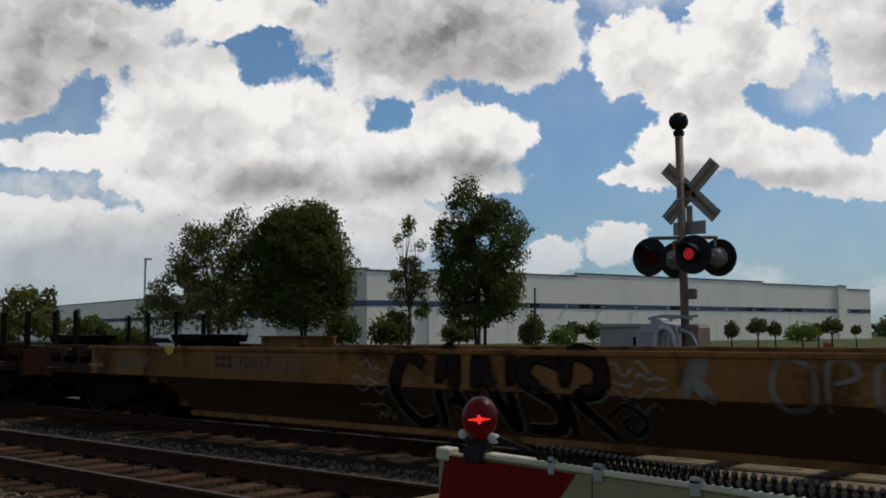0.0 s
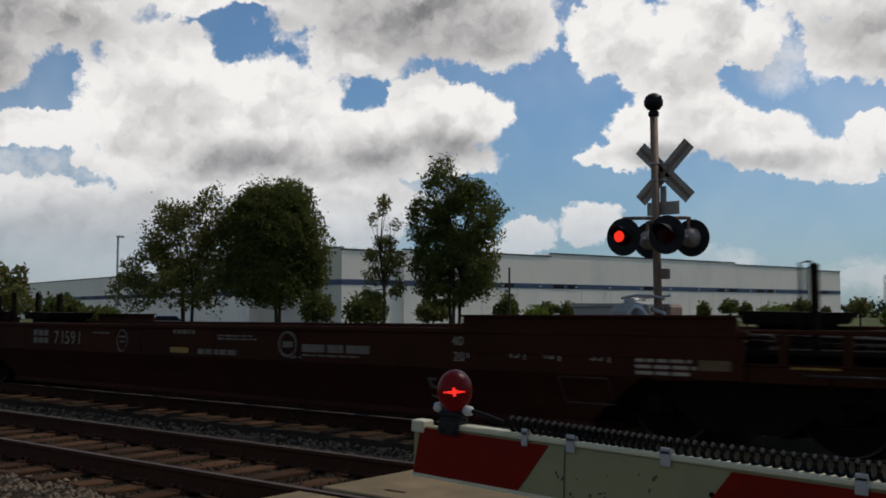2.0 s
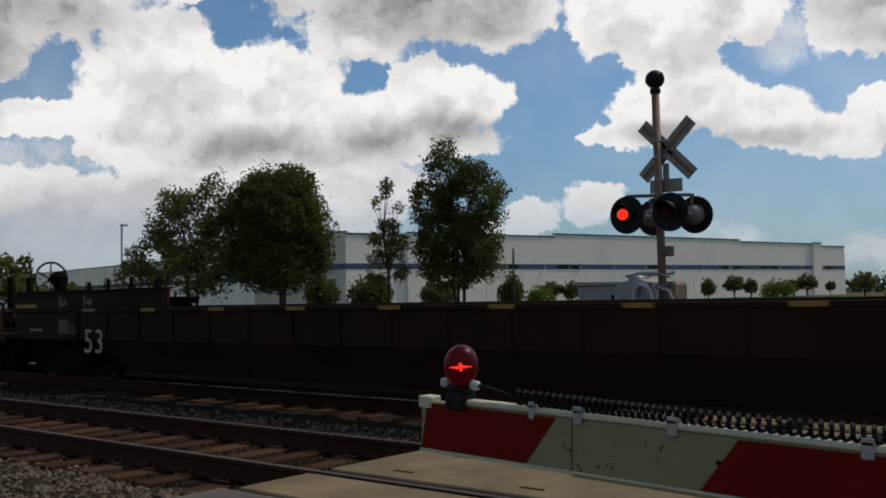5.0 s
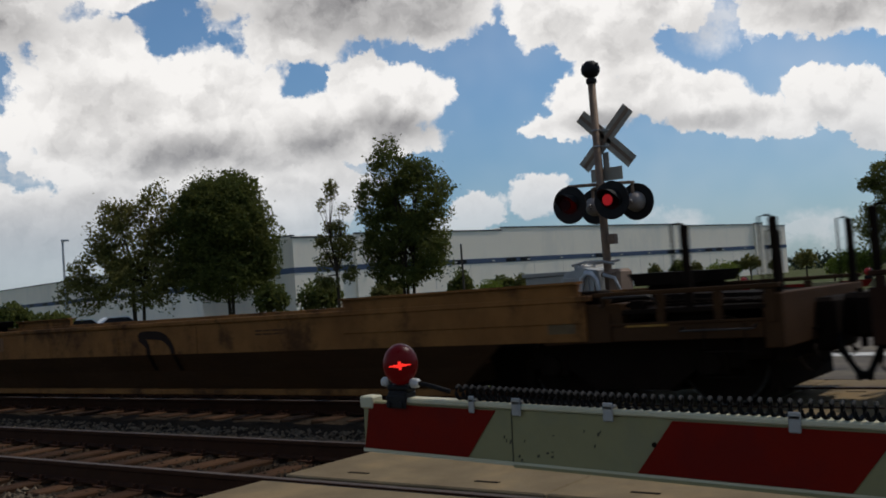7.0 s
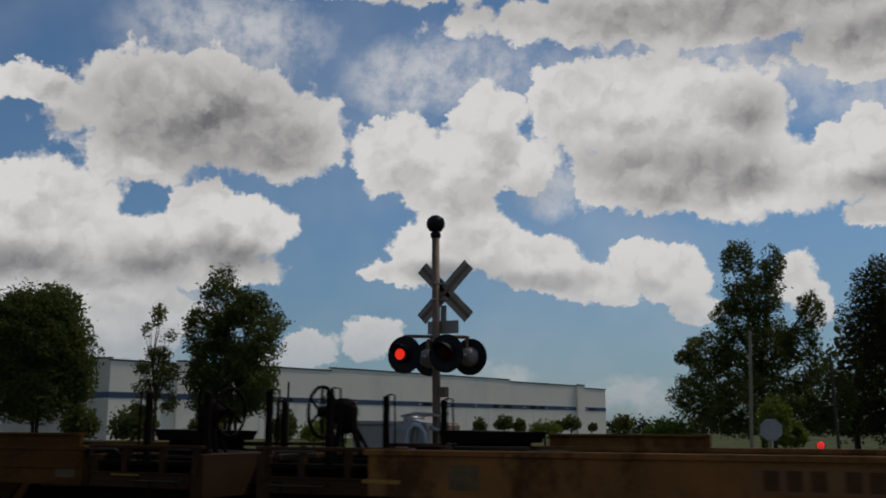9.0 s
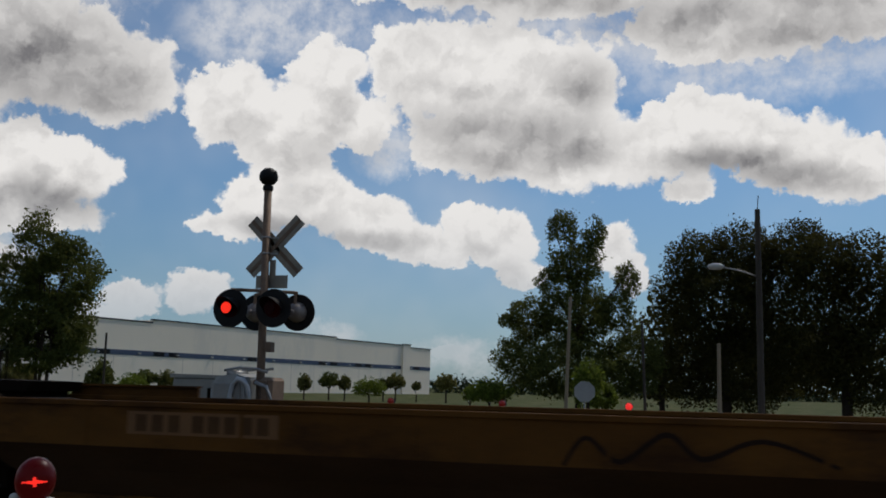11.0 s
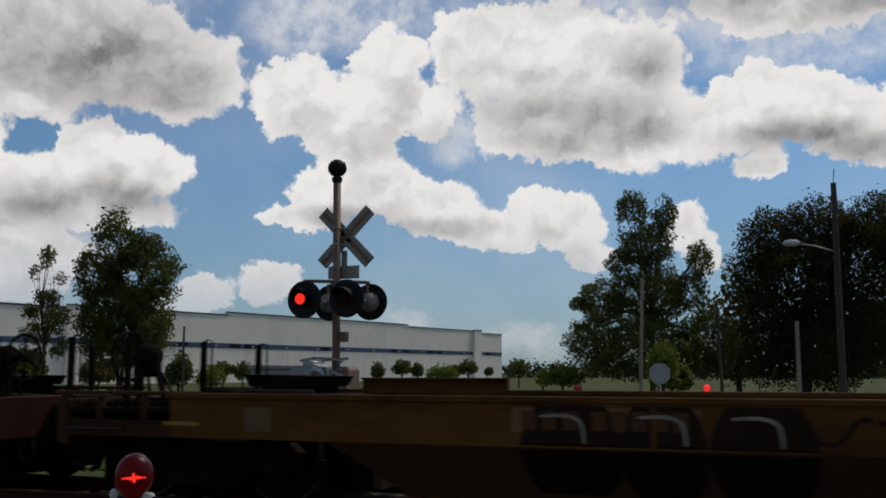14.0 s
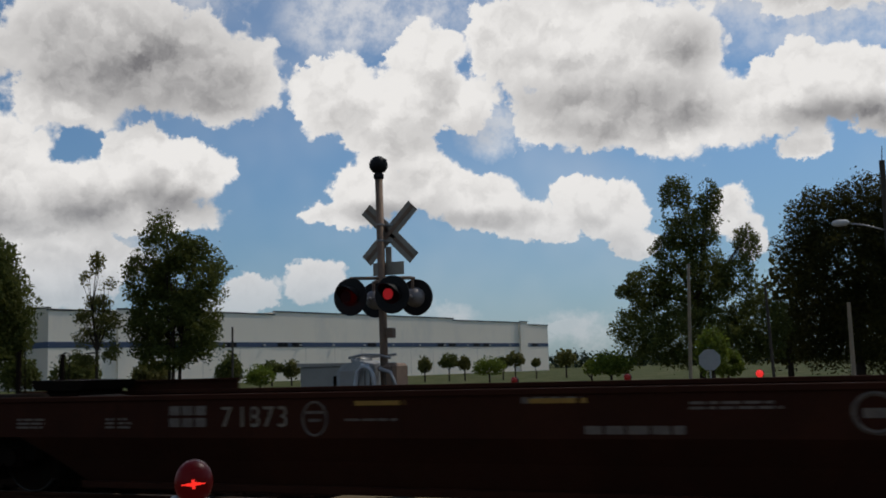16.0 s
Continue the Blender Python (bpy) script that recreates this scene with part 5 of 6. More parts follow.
def lean_ribbon(bm, pts, width, off):
    """A stroke that follows the side: upright above the bend, leaning in below it."""
    n = len(pts)
    rows = []
    for i, p in enumerate(pts):
        d = (pts[min(i + 1, n - 1)] - pts[max(i - 1, 0)]).normalized()
        w = width * 0.5 * (0.65 + 0.35 * math.sin(math.pi * i / max(n - 1, 1)))
        nrm = Vector((-d.y, d.x)) * w
        rows.append([p + nrm, p, p - nrm])
    vs = []
    for r in rows:
        line = []
        for q in r:
            lean = 0.0 if q.y > 0.735 else (0.735 - q.y) * 0.58
            line.append(bm.verts.new((q.x, FACE + off + lean - 0.004, q.y)))
        vs.append(line)
    for a, b in zip(vs, vs[1:]):
        for i in range(2):
            bm.faces.new((a[i], a[i + 1], b[i + 1], b[i]))
    out = bmesh.ops.solidify(bm, geom=bm.faces[:], thickness=0.003)


M_MARKDIM = material("faint_lettering", (0.16, 0.13, 0.1), (0.07, 0.05, 0.04), 0.7, scale=6.0, amount=0.9)
M_MARKMID = material("worn_lettering", (0.22, 0.18, 0.13), (0.1, 0.075, 0.055), 0.7, scale=6.0, amount=0.9)
M_PLACARD = material("rusty_yellow_placard", (0.13, 0.082, 0.032), (0.06, 0.035, 0.014), 0.6, scale=5.0, amount=0.9)


def end_marks(car, mat, patch=M_PLACARD):
    for e in (-1, 1):
        mark(car, e * 7.62 - 0.16, e * 7.62 + 0.16, 0.82, 1.06, patch, "placard", "square faded placard")
        mark(car, e * 8.55 - 0.22, e * 8.55 + 0.22, 0.86, 0.9, M_YELLOW, "reflector", "yellow reflector strip", FACE if e < 0 else -1.46)


def yellow_strips(car, xs, z=1.08, w=0.28, h=0.045):
    for x in xs:
        mark(car, x - w, x + w, z, z + h, M_YELLOW, "reflector", "yellow reflector strip", FACE)


def build_train():
    cars = []
    ochre = "faded ochre empty container well car, streaked with rust"
    brown = "dark brown empty container well car with pale lettering"
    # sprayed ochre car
    a = well_car(M_OCHRE, "faded ochre empty container well car covered in graffiti", stands=(), low=M_SHADEGRIME, ends=M_SHADEGRIME, tail=-0.5)
    end_marks(a, M_MARK)
    mark(a, -5.3, -3.3, 0.87, 1.1, M_PATCH, "repainted_patch", "brownish repainted patch")
    initials(a, -5.2, 0.9, 0.17, M_DARKMARK, FACE - 0.004)
    numerals(a, "70017", -4.66, 0.89, 0.26, M_DARKMARK, FACE - 0.004)
    small_print(a, -7.3, 1.0, 3, 0.35)
    bm = bmesh.new()
    prism(bm, [(-6.5, 1.205), (-6.2, 1.205), (-6.25, 1.1), (-6.37, 1.06)], -1.545, -1.532)
    part("yellow_tab", bm, M_YELLOWTAB, a, "bright yellow corner tab")
    z0, hh = 0.27, 0.86
    spray_letter(a, -1.58, z0, 0.55, hh, [(0.95, 0.85), (0.45, 1.0), (0.1, 0.7), (0.1, 0.3), (0.5, 0.02), (1.0, 0.1)])
    spray_letter(a, -0.93, z0, 0.6, hh, [(0.0, 0.0), (0.3, 0.95), (0.55, 0.98), (0.6, 0.5), (0.9, 0.0)])
    spray_letter(a, -0.83, z0, 0.5, hh, [(0.2, 0.35), (0.7, 0.42)], 0.035)
    spray_letter(a, -0.28, z0, 0.6, hh, [(0.0, 0.1), (0.1, 0.98), (0.45, 0.5), (0.75, 0.05), (0.9, 1.0)])
    spray_letter(a, 0.32, z0, 0.6, hh, [(0.95, 0.9), (0.4, 1.0), (0.15, 0.72), (0.8, 0.42), (0.75, 0.08), (0.05, 0.05)])
    spray_letter(a, 0.92, z0, 0.6, hh, [(0.05, 0.0), (0.15, 0.98), (0.75, 0.95), (0.8, 0.6), (0.3, 0.48), (0.9, 0.0)])
    spray_letter(a, 1.47, 0.28, 0.4, 0.4, [(0.0, 0.6), (0.5, 0.9), (1.0, 0.5), (0.6, 0.1), (0.3, 0.4), (0.6, 0.6)], 0.02)
    for k, (x, z, w) in enumerate(((1.5, 1.02, 0.5), (1.55, 0.9, 0.62), (1.6, 0.78, 0.55), (1.75, 0.62, 0.35), (-2.2, 1.0, 0.5), (-2.3, 0.85, 0.6), (-2.25, 0.68, 0.6), (-2.3, 0.5, 0.55), (-2.1, 0.36, 0.4))):
        bm = bmesh.new()
        rng = random.Random(40 + k)
        pts = curve_points([(x + w * i / 6, z + rng.uniform(-0.08, 0.08)) for i in range(7)], 4)
        lean_ribbon(bm, pts, 0.03, -0.002)
        part("sprayed_scrawl", bm, M_SPRAY, a)
    for k, (x, pts) in enumerate(((3.22, [(1.0, 0.85), (0.3, 1.0), (0.05, 0.5), (0.3, 0.05), (0.9, 0.1), (1.0, 0.6), (0.8, 0.95)]), (3.72, [(0.1, 0.0), (0.1, 0.9), (0.5, 1.0), (0.7, 0.7), (0.2, 0.55)]), (4.14, [(0.9, 0.9), (0.2, 0.9), (0.1, 0.5), (0.2, 0.1), (0.9, 0.1)]), (4.57, [(0.5, 1.0), (0.1, 0.5), (0.5, 0.0), (0.9, 0.5), (0.5, 1.0)]))):
        bm = bmesh.new()
        lean_ribbon(bm, curve_points([(x + 0.42 * q, 0.66 + 0.48 * r) for q, r in pts]), 0.055, -0.002)
        part("sprayed_letter", bm, M_SPRAYPALE, a)
    bm = bmesh.new()
    lean_ribbon(bm, curve_points([(2.35, 0.75), (2.45, 1.0), (2.55, 1.12), (2.5, 0.9), (2.7, 0.72)]), 0.16, -0.002)
    part("paint_smear", bm, M_SPRAYPALE, a)
    for k in range(4):
        bm = bmesh.new()
        x = -2.1 + 0.17 * k
        lean_ribbon(bm, curve_points([(x - 3.1, 0.82), (x - 3.04, 1.05), (x - 2.98, 0.84)]), 0.03, -0.002)
        part("sprayed_scrawl", bm, M_SPRAYDIM, a)
    cars.append((a, -6.95))

    def brown_car(number, xn, logo_x, stands, head=0.0, tail=0.0, ring=2.0):
        b = well_car(M_BROWN, brown, stands=stands, head=head, tail=tail)
        end_marks(b, M_MARK)
        initials(b, xn, 0.85, 0.225, M_MARKDIM)
        numerals(b, number, xn + 0.68, 0.85, 0.31, M_MARKMID)
        # round emblem and the owner's name as plain bars
        bm = bmesh.new()
        pts = [(xn + ring + 0.14 * math.cos(6.28319 * k / 24), FACE - 0.003, 0.93 + 0.17 * math.sin(6.28319 * k / 24)) for k in range(25)]
        tube(bm, pts, 0.012, 4)
        box(bm, xn + ring - 0.07, xn + ring + 0.07, FACE - 0.004, FACE + 0.002, 0.9, 0.93)
        box(bm, xn + ring - 0.1, xn + ring + 0.1, FACE - 0.004, FACE + 0.002, 0.98, 1.01)
        part("round_stencil", bm, M_MARKDIM, b, "round stencilled ring")
        small_print(b, xn + ring + (0.35 if ring < 2.1 else -0.85), 0.93 if ring < 2.1 else 1.06, 1, 0.6)
        small_print(b, xn + 4.1, 1.12, 1, 0.6, h=0.06)
        small_print(b, xn + 4.7, 0.85, 1, 1.0, h=0.075)
        if ring < 2.1:
            small_print(b, -6.9, 0.95, 3, 0.5)
            small_print(b, xn - 0.9, 0.95, 3, 0.4)
            yellow_strips(b, (logo_x - 2.7, xn + 2.6), 1.06)
        else:
            yellow_strips(b, (xn + 4.25,), 0.78, 0.22, 0.08)
        bm = bmesh.new()
        pts = [(logo_x + 0.17 * math.cos(6.28319 * k / 24), FACE - 0.003, 0.95 + 0.16 * math.sin(6.28319 * k / 24)) for k in range(25)]
        tube(bm, pts, 0.02, 4)
        box(bm, logo_x, logo_x + 0.26, FACE - 0.004, FACE + 0.002, 0.77, 0.8)
        box(bm, logo_x - 0.1, logo_x + 0.1, FACE - 0.004, FACE + 0.002, 0.91, 0.99)
        part("round_emblem", bm, M_MARKDIM, b, "pale round emblem")
        for k, (q, w) in enumerate(((0.28, 0.42), (0.76, 0.28), (1.1, 0.4))):
            mark(b, logo_x + q, logo_x + q + w, 0.86, 0.96, M_MARKDIM, "name_bar", "faint painted bar")
        small_print(b, logo_x + 0.28, 0.83, 1, 1.2)
        small_print(b, logo_x - 1.5, 1.06, 2, 0.9)
        low_numerals(b, "53", 3.95, 0.36, 0.42, M_MARKDIM, "faint painted length mark")
        numerals(b, "40", 4.42, 1.0, 0.15, M_MARK)
        numerals(b, "20", 4.44, 0.82, 0.15, M_MARK)
        numerals(b, "45", 5.2, 0.88, 0.16, M_MARK)
        numerals(b, "48", 5.65, 0.88, 0.16, M_MARK)
        numerals(b, "53", 6.25, 0.88, 0.16, M_MARK)
        for x in (4.64, 5.42, 5.87, 6.47):
            mark(b, x, x + 0.02, 0.86, 1.03, M_MARK, "length_tick")
        small_print(b, 6.78, 0.98, 4, 0.7, M_MARK, gap=0.062, h=0.034)
        numerals(b, "L 73-4", 5.9, 1.06, 0.11, M_MARKDIM, label="small painted date mark")
        small_print(b, 5.75, 1.09, 1, 0.35)
        yellow_strips(b, (5.3,), 1.1, 0.4)
        yellow_strips(b, (6.85,), 1.02, 0.42, 0.1)
        bm = bmesh.new()
        lean_ribbon(bm, [Vector(q) for q in ((5.85, 0.7), (6.45, 0.7), (6.45, 0.42), (5.85, 0.42), (5.85, 0.7))], 0.025, -0.002)
        part("rack_outline", bm, M_MARKDIM, b, "faint outlined panel")
        return b

    cars.append((brown_car("71591", -5.05, 1.6, (-1,), -0.5, -0.3, 2.75), -27.7))
    c = well_car(M_BLACKBROWN, "sooty dark brown well car with ribbed sides", raised_left=True, ribs=True, top=1.25, reach=9.3, head=-0.3, tail=-0.05)
    end_marks(c, M_MARK)
    for k in range(9):
        mark(c, -6.95 + 1.7 * k, -6.6 + 1.7 * k, 1.195, 1.245, M_YELLOW, "reflector", "yellow reflector strip", -1.53)
    mark(c, -9.25, -8.5, 1.27, 1.33, M_YELLOW, "reflector", "yellow reflector strip", -1.515)
    for x, s in ((-7.72, "53"), (-6.94, "48")):
        numerals(c, s, x + 0.05, 1.3, 0.17, M_MARK, -1.515)
        mark(c, x, x + 0.025, 1.27, 1.46, M_MARK, "length_tick", "", -1.515)
    numerals(c, "53", -6.9, 0.52, 0.56, M_MARKYELLOW, -1.54, "large cream length mark")
    small_print(c, -7.6, 0.98, 4, 0.5, None, -1.54)
    small_print(c, 6.0, 0.98, 4, 0.4, None, -1.54)
    cars.append((c, -48.5))
    for k in range(3):
        o = well_car(M_OCHRE if k < 1 else M_OCHREDIM, ochre, stands=((-1,), (1,), (-1,))[k], low=M_SHADEGRIME, ends=M_SHADEGRIME, head=(-0.05, -0.25, 0.0)[k], tail=(-0.25, 0.0, -0.35)[k])
        end_marks(o, M_MARK)
        mark(o, -4.9, -3.2, 0.87, 1.1, M_PATCH, "repainted_patch", "brownish repainted patch")
        for j in range(3):
            mark(o, -4.8 + 0.19 * j, -4.67 + 0.19 * j, 0.9, 1.07, M_DARKMARK, "initial_block", "", FACE - 0.004)
        for j in range(5):
            mark(o, -4.15 + 0.18 * j, -4.02 + 0.18 * j, 0.9, 1.07, M_DARKMARK, "unreadable_figure", "", FACE - 0.004)
        small_print(o, 3.0, 1.02, 2, 0.6, M_DARKMARK)
        small_print(o, 5.6, 0.98, 1, 0.5, M_DARKMARK)
        bm = bmesh.new()
        rng = random.Random(k)
        if k == 0:
            lean_ribbon(bm, curve_points([(0.72, 0.5), (0.72, 0.85), (0.55, 1.0), (0.8, 1.02), (1.1, 0.98), (1.28, 0.8), (1.3, 0.5)]), 0.12, -0.002)
        elif k == 1:
            lean_ribbon(bm, curve_points([(-0.4, 0.75), (-0.2, 1.0), (0.1, 0.8), (0.5, 1.05), (0.8, 0.85), (1.3, 1.02), (1.9, 0.82)]), 0.05, -0.002)
        else:
            lean_ribbon(bm, curve_points([(-2.55 + 0.16 * j, 0.95 + rng.uniform(-0.12, 0.12)) for j in range(13)]), 0.045, -0.002)
        part("dark_scrawl", bm, M_SPRAYDARK, o, "dark sprayed scrawl")
        if k == 2:
            for x, w in ((-4.75, 0.8), (-3.85, 0.65), (-3.05, 0.75)):
                bm = bmesh.new()
                lean_ribbon(bm, curve_points([(x + w * 0.5, 0.3), (x + w * 0.5, 0.7), (x + w * 0.5, 1.12)]), w * 1.2, -0.001)
                part("painted_out_patch", bm, M_SPRAYDARK, o, "dark painted-out patch")
                bm = bmesh.new()
                lean_ribbon(bm, curve_points([(x + 0.12, 1.02), (x + 0.35, 1.03), (x + 0.5, 0.97), (x + 0.53, 0.78)], 3), 0.035, -0.008)
                part("chalk_stroke", bm, M_SPRAY, o, "pale chalk stroke")
        cars.append((o, (-69.1, -89.7, -110.55)[k]))
    cars.append((brown_car("71873", -4.65, 2.5, (-1, 1), -0.35, ring=1.85), -131.4))
    for car, s in cars:
        MOVERS.append((car, s))
        for ch in car.children:
            if ch.name.startswith("wheelset"):
                WHEELSETS.append((ch, ch.location.x, s))


# darkened ochre: grime, and shade of the leaning plates put into the colour
M_SHADEGRIME = material("grime_and_shade_brown", (0.058, 0.029, 0.0135), (0.03, 0.015, 0.007), 0.75, scale=1.4, fine_scale=30.0, bump=0.12, amount=0.9, stain=(0.045, 0.02, 0.006), stain_amount=0.5, stain_scale=0.8, stretch=(0.5, 1, 2), gloss=0.05)
M_WORN = material("worn_steel", (0.05, 0.042, 0.035), (0.02, 0.016, 0.013), 0.5, 0.3, scale=9.0, amount=0.9)
M_PATCH = material("brown_repaint", (0.17, 0.078, 0.025), (0.11, 0.05, 0.017), 0.65, scale=2.0, amount=0.8)
M_OCHREDIM = material("dull_ochre_paint", (0.122, 0.052, 0.011), (0.06, 0.025, 0.006), 0.7, 0.0, gloss=0.06, scale=1.0, fine_scale=30.0, bump=0.12, amount=0.9, stain=(0.02, 0.009, 0.006), stain_amount=0.8, stain_scale=0.6, stretch=(0.6, 1, 1.6))
M_YELLOWTAB = material("bright_yellow_paint", (0.55, 0.36, 0.03), (0.4, 0.24, 0.02), 0.5, scale=6.0)
M_SPRAYPALE = material("pale_spray_paint", (0.22, 0.2, 0.17), (0.1, 0.075, 0.05), 0.7, scale=4.0, amount=0.95)
M_SPRAYDIM = material("thin_spray_paint", (0.15, 0.1, 0.055), (0.08, 0.05, 0.025), 0.7, scale=4.0, amount=0.95)
M_MARKYELLOW = material("cream_lettering", (0.46, 0.35, 0.19), (0.3, 0.22, 0.11), 0.7, scale=4.0, amount=0.8)
build_train()
# ---- the warehouse beyond ----


def build_warehouse():
    yaw = BEARING
    corner = at(5.5, 149.0)
    # along: the long face that runs off to the right of the corner; deep: the other face
    along = Matrix.Rotation(radians(yaw), 3, "Z") @ Vector((0.787, 0.617, 0))
    turn = math.atan2(along.y, along.x)
    house = root("warehouse", Matrix.Translation((corner.x, corner.y, -0.42)) @ Matrix.Rotation(turn, 4, "Z"), "long pale grey tilt-up warehouse with a blue band", "warehouse")

    def P(name, bm, mat, label="", parent=None):
        return part(name, bm, mat, parent or house, label)

    base = 0.42
    runs = [(0.0, 11.2, 10.75, 0.5), (11.2, 43.4, 11.15, 0.0), (43.4, 97.9, 11.65, 0.0), (97.9, 125.3, 11.25, 0.0), (125.3, 128.6, 11.45, -0.5), (128.6, 139.3, 10.8, 0.0)]
    for x0, x1, h, back in runs:
        bm = bmesh.new()
        box(bm, x0, x1, back, back + 30.0, 0, h + base)
        wall = P("wall", bm, M_WALL, "pale grey concrete wall")
        bm = bmesh.new()
        box(bm, x0 - 0.05, x1 + 0.05, back - 0.12, back + 0.4, h + base, h + base + 0.22)
        P("coping", bm, M_COPING, "dark metal coping", wall)
        bm = bmesh.new()
        box(bm, x0 + 0.004, x1 - 0.004, back - 0.05, back + 0.01, 5.5 + base, 6.35 + base)
        if x0 != 125.3:
            P("wall_band", bm, M_STRIPE, "blue painted band", wall)
        else:
            bm.free()
        n = max(1, int((x1 - x0) / 7.6))
        for k in range(1, n):
            x = x0 + (x1 - x0) * k / n
            bm = bmesh.new()
            box(bm, x - 0.05, x + 0.05, back - 0.012, back + 0.01, 0, 5.49 + base)
            P("panel_joint", bm, M_JOINT, "", wall)
    for u in (33.2, 45.3, 48.9, 69.8, 92.9, 97.1, 106.7, 110.7, 20.0, 23.5, 27.0, 132.5):
        win = new("window")
        win.parent = house
        win.location = (u, -0.06, 5.55 + base)
        bm = bmesh.new()
        box(bm, -1.25, 1.25, -0.04, 0.02, 0, 0.74)
        part("pane", bm, M_GLASS, win, "dark window pane")
        bm = bmesh.new()
        box(bm, -0.05, 0.05, -0.06, 0.0, 0, 0.74)
        part("mullion", bm, M_COPING, win)
    for k in range(14):
        bm = bmesh.new()
        x = 14.0 + 8.9 * k
        box(bm, x - 0.25, x + 0.25, -0.35, -0.06, 5.75 + base, 6.0 + base)
        P("wall_lamp", bm, M_CAP, "pale wall lamp")
    # the other face, lower beyond its first part
    for y0, y1, h, band in ((0.5, 24.0, 11.05, 5.5), (24.0, 200.0, 9.25, 4.35)):
        bm = bmesh.new()
        box(bm, 0.0 if y0 < 1 else -0.004, 28.0, y0 + (0.004 if y0 < 1 else 30.01 - 24.0), y1 + 30, 0, h + base)
        wall = P("wall", bm, M_WALL, "pale grey concrete wall")
        bm = bmesh.new()
        box(bm, -0.12, 0.4, y0, y1 + 30, h + base, h + base + 0.22)
        P("coping", bm, M_COPING, "dark metal coping", wall)
        bm = bmesh.new()
        box(bm, -0.06, 0.01, y0 + 0.01, y1 + 30, band + base, band + 0.85 + base)
        P("wall_band", bm, M_STRIPE, "blue painted band", wall)
    for k in range(18):
        win = new("window")
        win.parent = house
        win.location = (-0.09, 62.0 + 9.0 * k, 4.4 + base)
        bm = bmesh.new()
        box(bm, -0.02, 0.02, -1.6, 1.6, 0, 0.75)
        part("pane", bm, M_GLASS, win, "dark window pane")


M_JOINT = material("wall_joint", (0.62, 0.55, 0.46), None, 0.9, scale=1.0, bump=0)
build_warehouse()

# ---- trees, shrubs and woods ----
EYE_H = 1.4


def leaf_cloud(lobes, n, size, seed, hollow=0.45, gaps=0.12):
    """Leaf blades scattered through lobes (centre, radii), denser to the outside, with gaps."""
    rng = np.random.RandomState(seed)
    vol = np.array([r[0] * r[1] * r[2] for _, r in lobes]) ** 0.75
    pick = rng.choice(len(lobes), n, p=vol / vol.sum())
    cen = np.array([c for c, _ in lobes])[pick]
    rad = np.array([r for _, r in lobes])[pick]
    d = rng.normal(size=(n, 3))
    d /= np.linalg.norm(d, axis=1, keepdims=True)
    # a bumpy outline: the radius swells and shrinks with the direction
    wob = 1 + 0.16 * np.sin(d[:, 0] * 7 + pick * 2.1) * np.sin(d[:, 2] * 6 + pick) + 0.1 * np.sin(d[:, 1] * 13 + d[:, 2] * 11 + pick)
    q = hollow + (1 - hollow) * rng.rand(n) ** 0.6
    stray = rng.rand(n) < 0.06
    q[stray] *= rng.uniform(1.0, 1.18, stray.sum())
    p = cen + d * rad * (q * wob)[:, None]
    hole = np.sin(p[:, 0] * 1.9 + seed) * np.sin(p[:, 1] * 1.7 + 2) * np.sin(p[:, 2] * 2.3 + seed * 0.7)
    p = p[hole > -1 + gaps * 4.2]
    n = len(p)
    s = size * rng.uniform(0.6, 1.35, n)
    a = rng.normal(size=(n, 3))
    a /= np.linalg.norm(a, axis=1, keepdims=True)
    b = np.cross(a, rng.normal(size=(n, 3)))
    b /= np.linalg.norm(b, axis=1, keepdims=True)
    a, b = a * s[:, None], b * s[:, None] * 0.55
    c = np.cross(a, b)
    c = c / np.linalg.norm(c, axis=1, keepdims=True) * s[:, None] * 0.18
    v = np.stack([p - a, p - b + c, p + a, p + b + c], 1).reshape(-1, 3)
    f = np.arange(4 * n).reshape(-1, 4)
    return v, f


def leaf_mesh(name, v, f, mat):
    me = bpy.data.meshes.new(name)
    me.from_pydata(v.tolist(), [], f.tolist())
    me.materials.append(mat)
    return me


